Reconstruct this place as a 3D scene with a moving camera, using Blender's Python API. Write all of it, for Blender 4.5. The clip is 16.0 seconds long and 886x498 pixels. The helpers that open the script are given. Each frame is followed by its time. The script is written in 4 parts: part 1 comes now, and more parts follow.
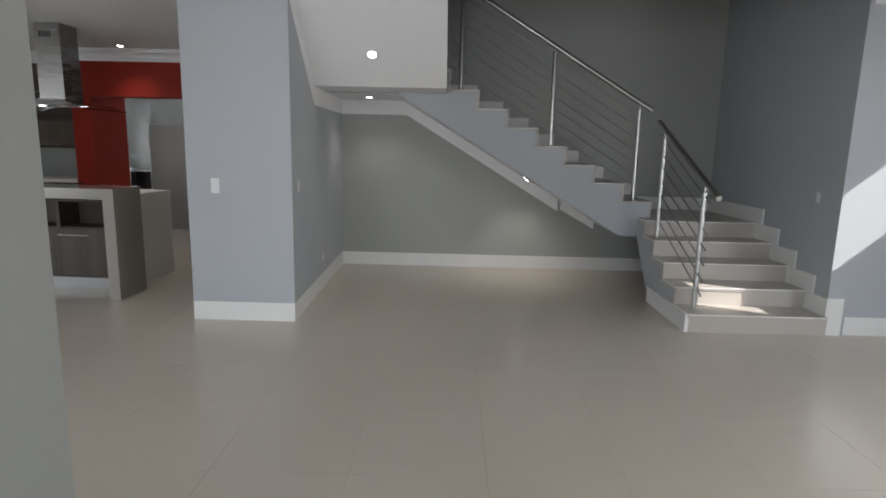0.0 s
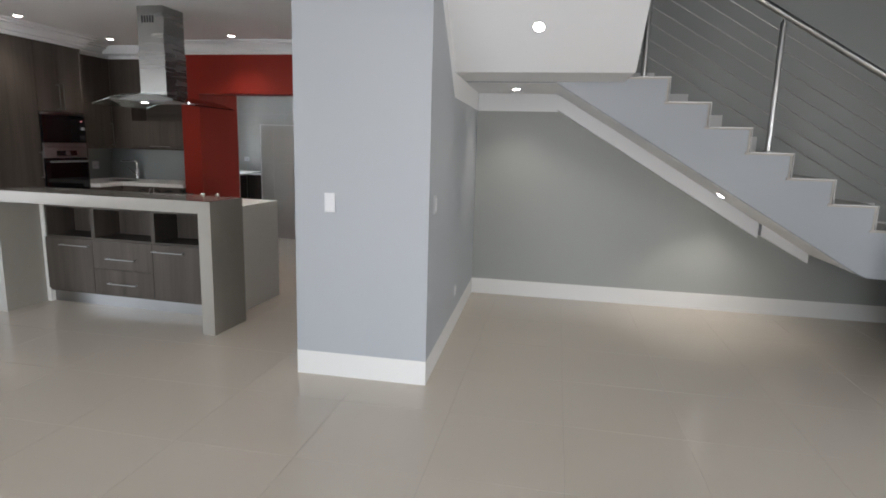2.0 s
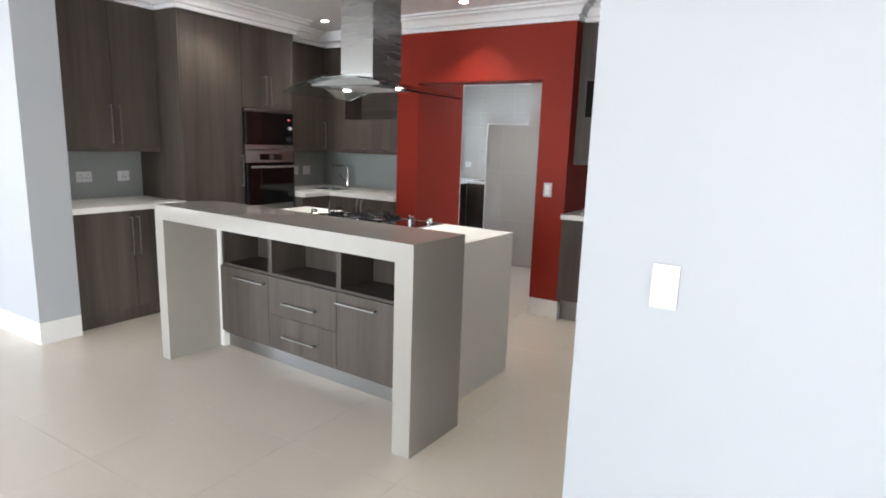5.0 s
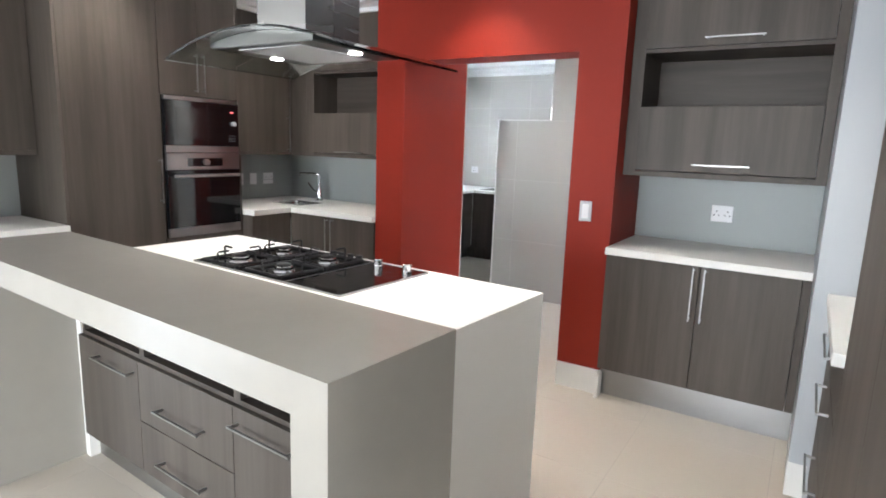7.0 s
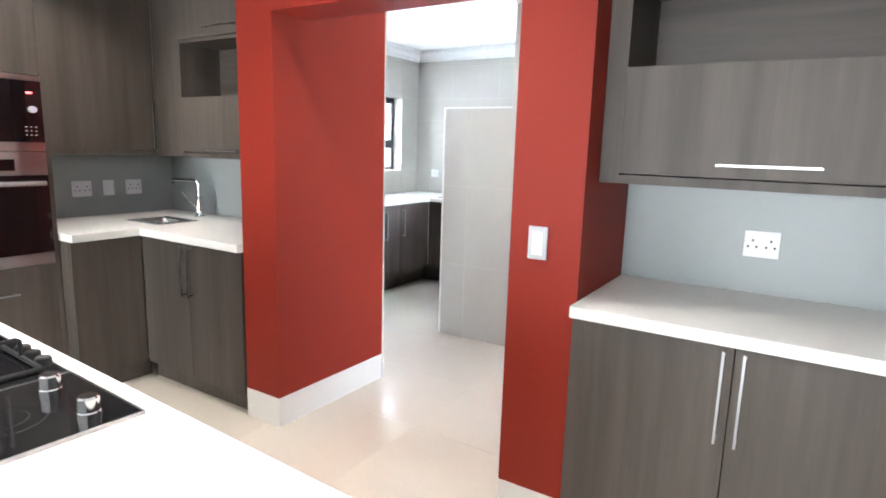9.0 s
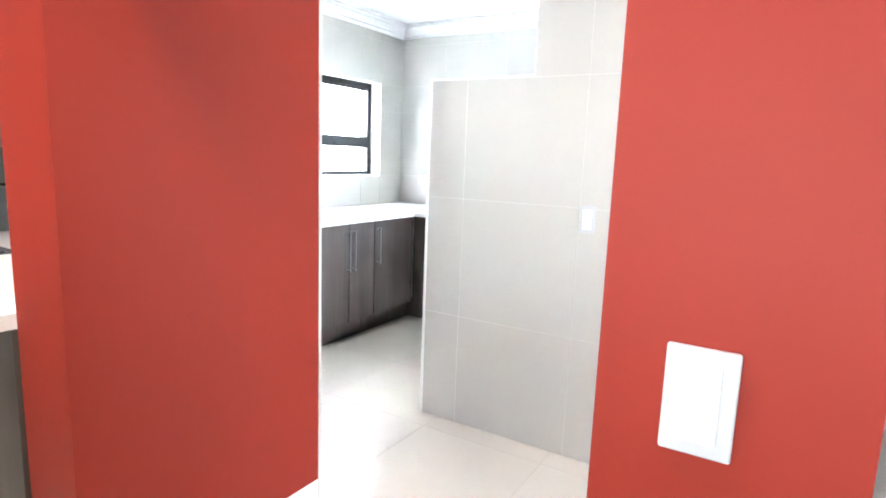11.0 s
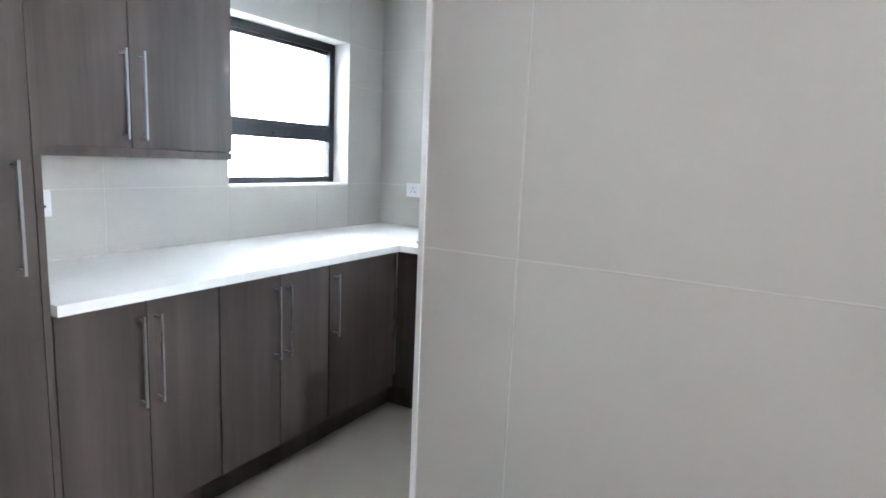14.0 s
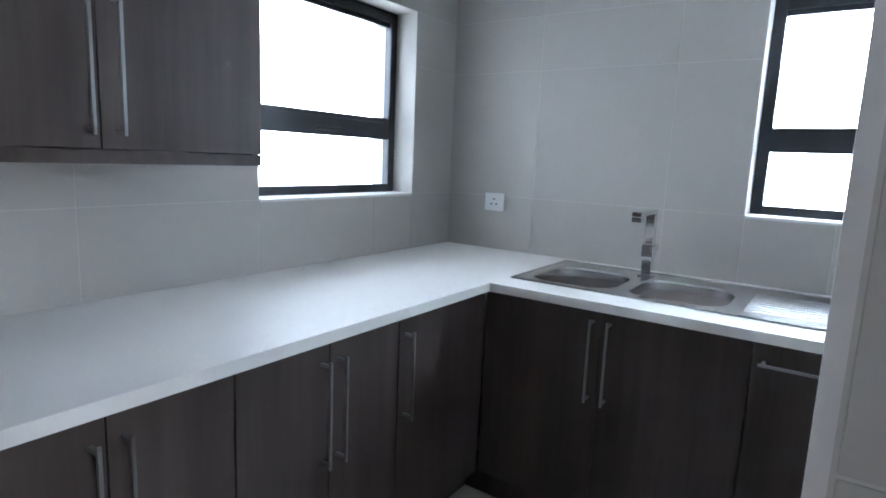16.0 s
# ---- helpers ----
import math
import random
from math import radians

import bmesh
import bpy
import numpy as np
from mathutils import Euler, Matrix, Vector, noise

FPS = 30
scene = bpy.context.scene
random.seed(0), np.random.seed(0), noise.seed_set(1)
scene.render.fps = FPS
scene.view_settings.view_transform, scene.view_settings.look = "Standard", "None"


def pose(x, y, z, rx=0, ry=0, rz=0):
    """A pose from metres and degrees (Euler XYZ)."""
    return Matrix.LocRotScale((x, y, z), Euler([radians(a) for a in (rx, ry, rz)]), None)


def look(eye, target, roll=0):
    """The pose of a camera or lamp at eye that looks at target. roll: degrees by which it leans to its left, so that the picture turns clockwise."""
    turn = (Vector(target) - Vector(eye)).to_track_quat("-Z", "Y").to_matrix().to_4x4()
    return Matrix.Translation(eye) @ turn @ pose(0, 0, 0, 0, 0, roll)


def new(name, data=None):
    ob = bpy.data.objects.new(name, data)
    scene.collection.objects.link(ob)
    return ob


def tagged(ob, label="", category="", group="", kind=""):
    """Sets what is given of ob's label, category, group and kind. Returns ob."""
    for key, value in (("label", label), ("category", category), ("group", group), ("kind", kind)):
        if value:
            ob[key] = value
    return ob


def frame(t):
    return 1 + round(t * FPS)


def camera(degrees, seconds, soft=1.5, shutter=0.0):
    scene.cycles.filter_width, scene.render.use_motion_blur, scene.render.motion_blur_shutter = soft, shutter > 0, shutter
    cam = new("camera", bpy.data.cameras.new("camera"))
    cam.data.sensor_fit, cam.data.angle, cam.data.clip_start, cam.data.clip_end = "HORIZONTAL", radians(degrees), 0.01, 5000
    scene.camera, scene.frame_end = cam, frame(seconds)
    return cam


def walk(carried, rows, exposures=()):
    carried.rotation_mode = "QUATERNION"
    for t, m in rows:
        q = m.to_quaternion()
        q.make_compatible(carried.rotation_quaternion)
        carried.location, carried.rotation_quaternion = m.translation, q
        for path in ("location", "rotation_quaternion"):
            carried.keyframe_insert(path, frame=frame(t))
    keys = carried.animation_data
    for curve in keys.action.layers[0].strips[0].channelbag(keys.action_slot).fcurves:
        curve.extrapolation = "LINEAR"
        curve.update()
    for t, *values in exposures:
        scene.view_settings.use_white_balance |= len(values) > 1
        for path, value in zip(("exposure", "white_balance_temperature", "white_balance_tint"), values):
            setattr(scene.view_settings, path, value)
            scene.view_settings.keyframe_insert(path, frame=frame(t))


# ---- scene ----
cam = camera(75.1, 16.0, soft=1.8)
PATH = [
    (0, (0.613, -0.71, 1.481), (0.583, 1.258, 1.127), 1.3),
    (0.5, (0.494, -0.366, 1.484), (0.442, 1.602, 1.132), 1.4),
    (1, (0.381, -0.054, 1.49), (0.263, 1.911, 1.139), 1.5),
    (1.5, (0.217, 0.272, 1.51), (-0.008, 2.226, 1.151), 1.6),
    (2, (0.043, 0.592, 1.481), (-0.326, 2.526, 1.128), 1.6),
    (2.5, (-0.135, 0.874, 1.484), (-0.66, 2.771, 1.127), 1.7),
    (3, (-0.295, 1.159, 1.493), (-0.964, 3.009, 1.135), 1.7),
    (3.5, (-0.442, 1.434, 1.49), (-1.257, 3.225, 1.131), 1.8),
    (4, (-0.623, 1.72, 1.477), (-1.544, 3.459, 1.116), 1.8),
    (6.5, (-1.602, 3.355, 1.467), (-2.658, 5.014, 1.106), 2.0),
    (7, (-1.739, 3.68, 1.464), (-2.791, 5.343, 1.107), 2.0),
    (7.5, (-1.841, 4.042, 1.468), (-2.892, 5.705, 1.108), 1.8),
    (8, (-1.935, 4.402, 1.456), (-2.98, 6.069, 1.098), 1.8),
    (8.5, (-1.99, 4.756, 1.456), (-3.033, 6.425, 1.099), 1.7),
    (9, (-2.063, 5.094, 1.43), (-3.105, 6.765, 1.083), 1.7),
    (11.5, (-2.955, 6.555, 1.348), (-3.983, 8.241, 1.034), 2.3),
    (12, (-3.11, 6.721, 1.346), (-4.113, 8.424, 1.036), 2.7),
    (12.5, (-3.3, 6.979, 1.331), (-4.277, 8.698, 1.033), 2.8),
    (13, (-3.464, 7.278, 1.327), (-4.445, 8.995, 1.027), 2.7),
    (13.5, (-3.623, 7.558, 1.328), (-4.611, 9.271, 1.025), 2.5),
    (14, (-3.758, 7.825, 1.322), (-4.77, 9.523, 1.018), 2.4),
    (14.5, (-3.916, 8.039, 1.323), (-4.987, 9.7, 1.014), 2.3),
    (15, (-4.08, 8.208, 1.326), (-5.209, 9.829, 1.011), 2.4),
    (15.5, (-4.224, 8.326, 1.32), (-5.369, 9.936, 1.01), 2.3),
    (16, (-4.384, 8.376, 1.33), (-5.502, 10.001, 1.018), 2.4),
]

# seconds, stops, kelvin, tint
EXPOSURES = [(0.0, 0.82, 6380, 11), (0.5, 0.82, 6380, 11), (1.0, 1.0, 6380, 11), (2.0, 1.44, 6380, 12), (3.0, 1.82, 6380, 12), (4.0, 2.12, 6380, 12), (6.5, 2.85, 6200, 10), (7.0, 2.93, 6200, 10),
             (8.0, 3.2, 6200, 10), (9.0, 3.52, 6200, 10), (11.3, 3.97, 6150, 9), (12.0, 3.97, 6150, 9), (12.5, 3.92, 6200, 10), (13.0, 3.68, 6200, 10), (13.5, 3.32, 6200, 10), (14.0, 2.75, 6150, 10), (14.5, 2.22, 6050, 10),
             (15.0, 1.87, 5950, 10), (15.5, 1.62, 5900, 10), (16.0, 1.66, 5750, 10)]
walk(cam, [(t, look(eye, target, roll)) for t, eye, target, roll in PATH], EXPOSURES)

# ---- light ----
world = bpy.data.worlds.new("world")
scene.world = world
world.use_nodes = True
wn = world.node_tree.nodes
sky = wn.new("ShaderNodeTexSky")
sky.sky_type = "NISHITA"
sky.sun_disc = False
sky.sun_elevation = radians(37.2)
sky.sun_rotation = radians(117)
wn["Background"].inputs["Strength"].default_value = 0.12
world.node_tree.links.new(sky.outputs["Color"], wn["Background"].inputs["Color"])

sun = new("sun", bpy.data.lights.new("sun", "SUN"))
sun.data.energy, sun.data.angle, sun.data.color = 5.0, radians(0.5), (1.0, 0.95, 0.88)
sun.matrix_world = look((0, 0, 0), (-1.0, 0.5, -0.85))


def window_light(name, eye, target, w, h, power, color=(0.9, 0.95, 1.0)):
    """An area lamp at an opening, for daylight or fill."""
    lamp = new(name, bpy.data.lights.new(name, "AREA"))
    lamp.data.shape, lamp.data.size, lamp.data.size_y = "RECTANGLE", w, h
    lamp.data.energy, lamp.data.color = power, color
    lamp.matrix_world = look(eye, target)
    return lamp


window_light("daylight_terrace", (-1.5, -4.9, 1.25), (-1.5, 0, 1.0), 5.6, 2.2, 110)
window_light("daylight_west", (-9.3, -0.9, 1.25), (0, 1.5, -0.8), 5.0, 2.1, 44)
window_light("daylight_east", (4.95, 0.5, 1.2), (0, 1.6, -1.2), 2.0, 2.1, 30)
# added fill for the partition, at an unseen opening assumed in the east wall
window_light("fill_scullery_east", (-1.13, 8.22, 1.3), (-2.2, 9.6, 0.4), 0.9, 1.8, 4.0, (0.96, 0.96, 0.96))
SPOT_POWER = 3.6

# ---- materials ----


def links(m):
    m.use_nodes = True
    n = m.node_tree.nodes
    return n, m.node_tree.links, n["Principled BSDF"]


def plain(name, color, rough=0.5, metal=0.0, vary=0.06, scale=6.0, bump=0.03, grain=180.0, coat=0.0, stretch=(1, 1, 1), spec=0.5):
    """Paint, stone, metal: one colour with slow blotches, fine grain and slight relief."""
    m = bpy.data.materials.new(name)
    n, l, b = links(m)
    co = n.new("ShaderNodeTexCoord")
    mp = n.new("ShaderNodeMapping")
    mp.inputs["Scale"].default_value = stretch
    info = n.new("ShaderNodeObjectInfo")
    l.new(co.outputs["Object"], mp.inputs["Vector"])
    l.new(info.outputs["Random"], mp.inputs["Location"])
    slow = n.new("ShaderNodeTexNoise")
    slow.inputs["Scale"].default_value, slow.inputs["Detail"].default_value = scale, 4
    fine = n.new("ShaderNodeTexNoise")
    fine.inputs["Scale"].default_value, fine.inputs["Detail"].default_value = grain, 2
    for t in (slow, fine):
        l.new(mp.outputs["Vector"], t.inputs["Vector"])
    mix = n.new("ShaderNodeMixRGB")
    mix.inputs["Color1"].default_value = (*[c * (1 - vary) for c in color], 1)
    mix.inputs["Color2"].default_value = (*[min(1, c * (1 + vary)) for c in color], 1)
    add = n.new("ShaderNodeMath")
    add.operation = "MULTIPLY_ADD"
    add.inputs[1].default_value = 0.35
    l.new(fine.outputs["Fac"], add.inputs[0])
    scaled = n.new("ShaderNodeMath")
    scaled.operation = "MULTIPLY"
    scaled.inputs[1].default_value = 0.65
    l.new(slow.outputs["Fac"], scaled.inputs[0])
    l.new(scaled.outputs[0], add.inputs[2])
    l.new(add.outputs[0], mix.inputs["Fac"])
    l.new(mix.outputs["Color"], b.inputs["Base Color"])
    rr = n.new("ShaderNodeMapRange")
    rr.inputs["To Min"].default_value, rr.inputs["To Max"].default_value = max(0.02, rough * 0.85), min(1, rough * 1.15)
    l.new(slow.outputs["Fac"], rr.inputs["Value"])
    l.new(rr.outputs["Result"], b.inputs["Roughness"])
    b.inputs["Metallic"].default_value = metal
    b.inputs["Specular IOR Level"].default_value = spec
    b.inputs["Coat Weight"].default_value = coat
    if bump:
        bp = n.new("ShaderNodeBump")
        bp.inputs["Strength"].default_value, bp.inputs["Distance"].default_value = bump, 0.01
        l.new(add.outputs[0], bp.inputs["Height"])
        l.new(bp.outputs["Normal"], b.inputs["Normal"])
    return m


def laminate(name, dark, light, along="z"):
    """Wood-grain laminate with the grain along one axis."""
    m = bpy.data.materials.new(name)
    n, l, b = links(m)
    co = n.new("ShaderNodeTexCoord")
    info = n.new("ShaderNodeObjectInfo")
    shift = n.new("ShaderNodeVectorMath")
    shift.operation = "MULTIPLY_ADD"
    shift.inputs[1].default_value = (7.3, 5.1, 3.7)
    l.new(info.outputs["Random"], shift.inputs[0])
    l.new(co.outputs["Object"], shift.inputs[2])
    k = {"x": (0.05, 1, 1), "y": (1, 0.05, 1), "z": (1, 1, 0.05)}[along]
    mp = n.new("ShaderNodeMapping")
    mp.inputs["Scale"].default_value = k
    l.new(shift.outputs[0], mp.inputs["Vector"])
    broad, mid, fine = (n.new("ShaderNodeTexNoise") for _ in range(3))
    for t, s, d in ((broad, 9, 3), (mid, 38, 5), (fine, 220, 2)):
        t.inputs["Scale"].default_value, t.inputs["Detail"].default_value = s, d
        l.new(mp.outputs["Vector"], t.inputs["Vector"])
    a = n.new("ShaderNodeMath")
    a.operation = "MULTIPLY_ADD"
    a.inputs[1].default_value = 0.62
    h = n.new("ShaderNodeMath")
    h.operation = "MULTIPLY"
    h.inputs[1].default_value = 0.30
    l.new(mid.outputs["Fac"], h.inputs[0])
    l.new(broad.outputs["Fac"], a.inputs[0])
    l.new(h.outputs[0], a.inputs[2])
    c = n.new("ShaderNodeMath")
    c.operation = "MULTIPLY_ADD"
    c.inputs[1].default_value = 0.13
    l.new(fine.outputs["Fac"], c.inputs[0])
    l.new(a.outputs[0], c.inputs[2])
    ramp = n.new("ShaderNodeValToRGB")
    ramp.color_ramp.elements[0].position, ramp.color_ramp.elements[1].position = 0.38, 0.68
    ramp.color_ramp.elements[0].color, ramp.color_ramp.elements[1].color = (*dark, 1), (*light, 1)
    l.new(c.outputs[0], ramp.inputs["Fac"])
    l.new(ramp.outputs["Color"], b.inputs["Base Color"])
    b.inputs["Roughness"].default_value = 0.5
    b.inputs["Specular IOR Level"].default_value = 0.32
    bp = n.new("ShaderNodeBump")
    bp.inputs["Strength"].default_value, bp.inputs["Distance"].default_value = 0.06, 0.004
    l.new(c.outputs[0], bp.inputs["Height"])
    l.new(bp.outputs["Normal"], b.inputs["Normal"])
    return m


def glowing(name, color, strength):
    m = bpy.data.materials.new(name)
    n, l, b = links(m)
    b.inputs["Base Color"].default_value = (0.8, 0.8, 0.8, 1)
    b.inputs["Emission Color"].default_value = (*color, 1)
    b.inputs["Emission Strength"].default_value = strength
    return m


def clear_glass(name, tint=(0.93, 0.97, 0.96)):
    m = bpy.data.materials.new(name)
    n, l, b = links(m)
    b.inputs["Base Color"].default_value = (*tint, 1)
    b.inputs["Roughness"].default_value = 0.02
    b.inputs["Transmission Weight"].default_value = 1.0
    b.inputs["IOR"].default_value = 1.45
    return m


M_WALL = plain("wall_paint_blue_grey", (0.425, 0.445, 0.472), 0.55, vary=0.025, scale=1.5, bump=0.05, grain=90)
M_GREEN = plain("wall_paint_sage_grey", (0.36, 0.37, 0.35), 0.55, vary=0.025, scale=1.5, bump=0.05, grain=90)
M_RED = plain("wall_paint_red", (0.25, 0.021, 0.011), 0.55, vary=0.04, scale=2.0, bump=0.05, grain=90, spec=0.22)
M_WHITE = plain("white_paint", (0.78, 0.77, 0.75), 0.5, vary=0.02, scale=3, bump=0.02)
M_CEIL = plain("ceiling_paint", (0.84, 0.84, 0.845), 0.8, vary=0.015, scale=2, bump=0.03)
M_FLOOR = plain("floor_porcelain", (0.60, 0.54, 0.462), 0.205, vary=0.03, scale=1.6, bump=0.0, grain=60, spec=0.5)
M_GROUT = plain("floor_grout", (0.44, 0.40, 0.345), 0.9, vary=0.1)
M_STEP = plain("step_tile", (0.47, 0.43, 0.39), 0.3, vary=0.05, scale=4, bump=0.01)
M_TILE = plain("wall_tile_beige", (0.50, 0.482, 0.45), 0.6, vary=0.03, scale=3, bump=0.008, grain=40, spec=0.3)
M_WGROUT = plain("wall_grout_white", (0.60, 0.585, 0.55), 0.9, vary=0.05)
M_WOOD = laminate("grey_oak_laminate", (0.060, 0.049, 0.041), (0.100, 0.083, 0.070))
M_WOODX = laminate("grey_oak_laminate_flat", (0.060, 0.049, 0.041), (0.100, 0.083, 0.070), "x")
M_WOODD = laminate("brown_oak_laminate", (0.050, 0.038, 0.033), (0.086, 0.067, 0.058))
M_QUARTZ = plain("white_quartz", (0.78, 0.765, 0.735), 0.5, vary=0.025, scale=12, bump=0.004, grain=260, spec=0.4)
M_STONE = plain("grey_engineered_stone", (0.345, 0.324, 0.292), 0.10, vary=0.06, scale=14, bump=0.006, grain=300)
M_STEEL = plain("brushed_steel", (0.33, 0.325, 0.317), 0.27, metal=1.0, vary=0.04, scale=2, bump=0.0, grain=60, stretch=(1, 1, 14))
# vertical brushing draws the reflections of lamps out sideways
brush = M_STEEL.node_tree.nodes.new("ShaderNodeTangent")
brush.direction_type, brush.axis = "RADIAL", "Z"
brushed = next(n for n in M_STEEL.node_tree.nodes if n.type == "BSDF_PRINCIPLED")
brushed.inputs["Anisotropic"].default_value = 0.85
M_STEEL.node_tree.links.new(brush.outputs["Tangent"], brushed.inputs["Tangent"])
M_STEELX = plain("brushed_steel_flat", (0.36, 0.355, 0.35), 0.32, metal=1.0, vary=0.05, scale=3, bump=0.01, grain=60, stretch=(0.2, 8, 8))
M_SINK = plain("polished_sink_steel", (0.56, 0.555, 0.55), 0.22, metal=1.0, vary=0.04, scale=5, bump=0.005, grain=90)
M_HANDLE = plain("handle_steel", (0.33, 0.325, 0.32), 0.36, metal=1.0, vary=0.03, bump=0)
M_RAIL = plain("satin_steel_rail", (0.50, 0.495, 0.485), 0.3, metal=1.0, vary=0.04, scale=4, bump=0.0, grain=80)
M_CHROME = plain("chrome", (0.72, 0.72, 0.73), 0.08, metal=1.0, vary=0.02, bump=0)
M_BLACK = plain("black_glass", (0.006, 0.006, 0.007), 0.05, vary=0.1, bump=0)
M_IRON = plain("cast_iron", (0.012, 0.012, 0.013), 0.55, vary=0.15, scale=30, bump=0.1, spec=0.25)
M_FRAME = plain("black_aluminium", (0.014, 0.016, 0.022), 0.4, vary=0.08, bump=0.01)
M_SPLASH = plain("painted_glass_splashback", (0.335, 0.357, 0.35), 0.38, vary=0.01, scale=1, bump=0, spec=0.35)
M_PLASTIC = plain("white_plastic", (0.76, 0.76, 0.77), 0.35, vary=0.015, bump=0)
M_SILVER = plain("silver_plastic", (0.50, 0.51, 0.53), 0.35, vary=0.03, bump=0.01)
M_HOODDARK = plain("dark_hood_steel", (0.10, 0.098, 0.092), 0.32, metal=1.0, vary=0.05, bump=0)
M_DARK = plain("dark_void", (0.015, 0.015, 0.016), 0.7, vary=0.1, bump=0)
M_WINDOW = plain("oven_window", (0.010, 0.009, 0.010), 0.12, vary=0.1, bump=0)
M_LAMP = glowing("led_lamp", (1.0, 0.97, 0.92), 9.0)
M_DISPLAY = glowing("red_display", (1.0, 0.05, 0.05), 0.5)
M_GLASS = clear_glass("hood_glass", (0.80, 0.88, 0.86))
M_PANE = clear_glass("window_glass", (0.97, 0.98, 0.99))
# emission that stands in for outdoor light, weaker on the west side
M_OUTGLOW = glowing("outdoor_glow", (0.80, 0.90, 1.0), 9.8)
M_OUTGLOW_WEST = glowing("outdoor_glow_west", (0.80, 0.90, 1.0), 2.1)
M_LOUVRE = plain("grey_louvre", (0.07, 0.072, 0.078), 0.6)

# ---- geometry helpers ----
ORIGIN = {}


def box_into(bm, x0, x1, y0, y1, z0, z1, bevel=0.0):
    x0, x1, y0, y1, z0, z1 = min(x0, x1), max(x0, x1), min(y0, y1), max(y0, y1), min(z0, z1), max(z0, z1)
    m = Matrix.Translation(((x0 + x1) / 2, (y0 + y1) / 2, (z0 + z1) / 2)) @ Matrix.Diagonal((x1 - x0, y1 - y0, z1 - z0, 1))
    if bevel:
        b2 = bmesh.new()
        bmesh.ops.create_cube(b2, size=1, matrix=m)
        bmesh.ops.bevel(b2, geom=b2.edges[:], offset=bevel, segments=2, affect="EDGES", profile=0.5)
        tmp = bpy.data.meshes.new("tmp")
        b2.to_mesh(tmp)
        b2.free()
        bm.from_mesh(tmp)
        bpy.data.meshes.remove(tmp)
    else:
        bmesh.ops.create_cube(bm, size=1, matrix=m)
    return bm


def box(x0, x1, y0, y1, z0, z1, bevel=0.0):
    return box_into(bmesh.new(), x0, x1, y0, y1, z0, z1, bevel)


def boxes(*rows, bevel=0.0):
    bm = bmesh.new()
    for r in rows:
        box_into(bm, *r, bevel=bevel)
    return bm


def loft(bm, loops, cap_start=False, cap_end=False, closed=True):
    """Skin between loops of equally many points."""
    rows = [[bm.verts.new(p) for p in lp] for lp in loops]
    k = len(rows[0])
    for a, b in zip(rows, rows[1:]):
        for i in range(k if closed else k - 1):
            j = (i + 1) % k
            bm.faces.new((a[i], a[j], b[j], b[i]))
    if cap_start:
        bm.faces.new(rows[0][::-1])
    if cap_end:
        bm.faces.new(rows[-1])
    return bm


def tube(points, r, n=10, bm=None, squash=1.0):
    """A rod of radius r along a polyline, with capped ends."""
    bm = bm or bmesh.new()
    pts = [Vector(p) for p in points]
    loops = []
    for i, p in enumerate(pts):
        d = (pts[min(i + 1, len(pts) - 1)] - pts[max(i - 1, 0)]).normalized()
        up = Vector((0, 0, 1)) if abs(d.z) < 0.95 else Vector((0, 1, 0))
        s = d.cross(up).normalized()
        u = s.cross(d)
        off = math.pi / n if n == 4 else 0.0
        loops.append([p + r * (math.cos(off + 2 * math.pi * k / n) * s + squash * math.sin(off + 2 * math.pi * k / n) * u) for k in range(n)])
    return loft(bm, loops, True, True)


def turned(cx, cy, profile, n=24, bm=None):
    """A solid of revolution about a vertical line: profile of (radius, z), from bottom to top."""
    bm = bm or bmesh.new()
    return loft(bm, [[(cx + r * math.cos(2 * math.pi * k / n), cy + r * math.sin(2 * math.pi * k / n), z) for k in range(n)] for r, z in profile], True, True)


def prism(poly, axis, a, b):
    """A flat outline pulled along an axis from a to b. The outline's two numbers are the two other axes in order."""
    put = {"x": lambda p, q, s: (s, p, q), "y": lambda p, q, s: (p, s, q), "z": lambda p, q, s: (p, q, s)}[axis]
    return loft(bmesh.new(), [[put(p, q, a) for p, q in poly], [put(p, q, b) for p, q in poly]], True, True)


def mesh_object(name, bm, material, origin=(0, 0, 0), smooth=False):
    bmesh.ops.recalc_face_normals(bm, faces=bm.faces[:])
    if any(origin):
        bmesh.ops.translate(bm, verts=bm.verts[:], vec=-Vector(origin))
    me = bpy.data.meshes.new(name)
    bm.to_mesh(me)
    bm.free()
    me.materials.append(material)
    if smooth:
        me.shade_smooth()
        me.set_sharp_from_angle(angle=radians(35))
    return new(name, me)


def thing(name, at, label, category, group="", kind=""):
    """An Empty at a thing's base; its parts hang under it."""
    ob = new(name)
    ob.location = at
    ORIGIN[ob.name] = Vector(at)
    return tagged(ob, label, category, group, kind)


def part(name, bm, material, parent, label="", smooth=False):
    o = ORIGIN[parent.name]
    ob = mesh_object(name, bm, material, o, smooth)
    ob.parent = parent
    ORIGIN[ob.name] = o
    return tagged(ob, label)


def solid(name, bm, material, label, category, kind="structure", group="", smooth=False):
    """A piece of the setting or a thing of one mesh, built in world places."""
    ob = mesh_object(name, bm, material, (0, 0, 0), smooth)
    ORIGIN[ob.name] = Vector((0, 0, 0))
    return tagged(ob, label, category, group, kind)


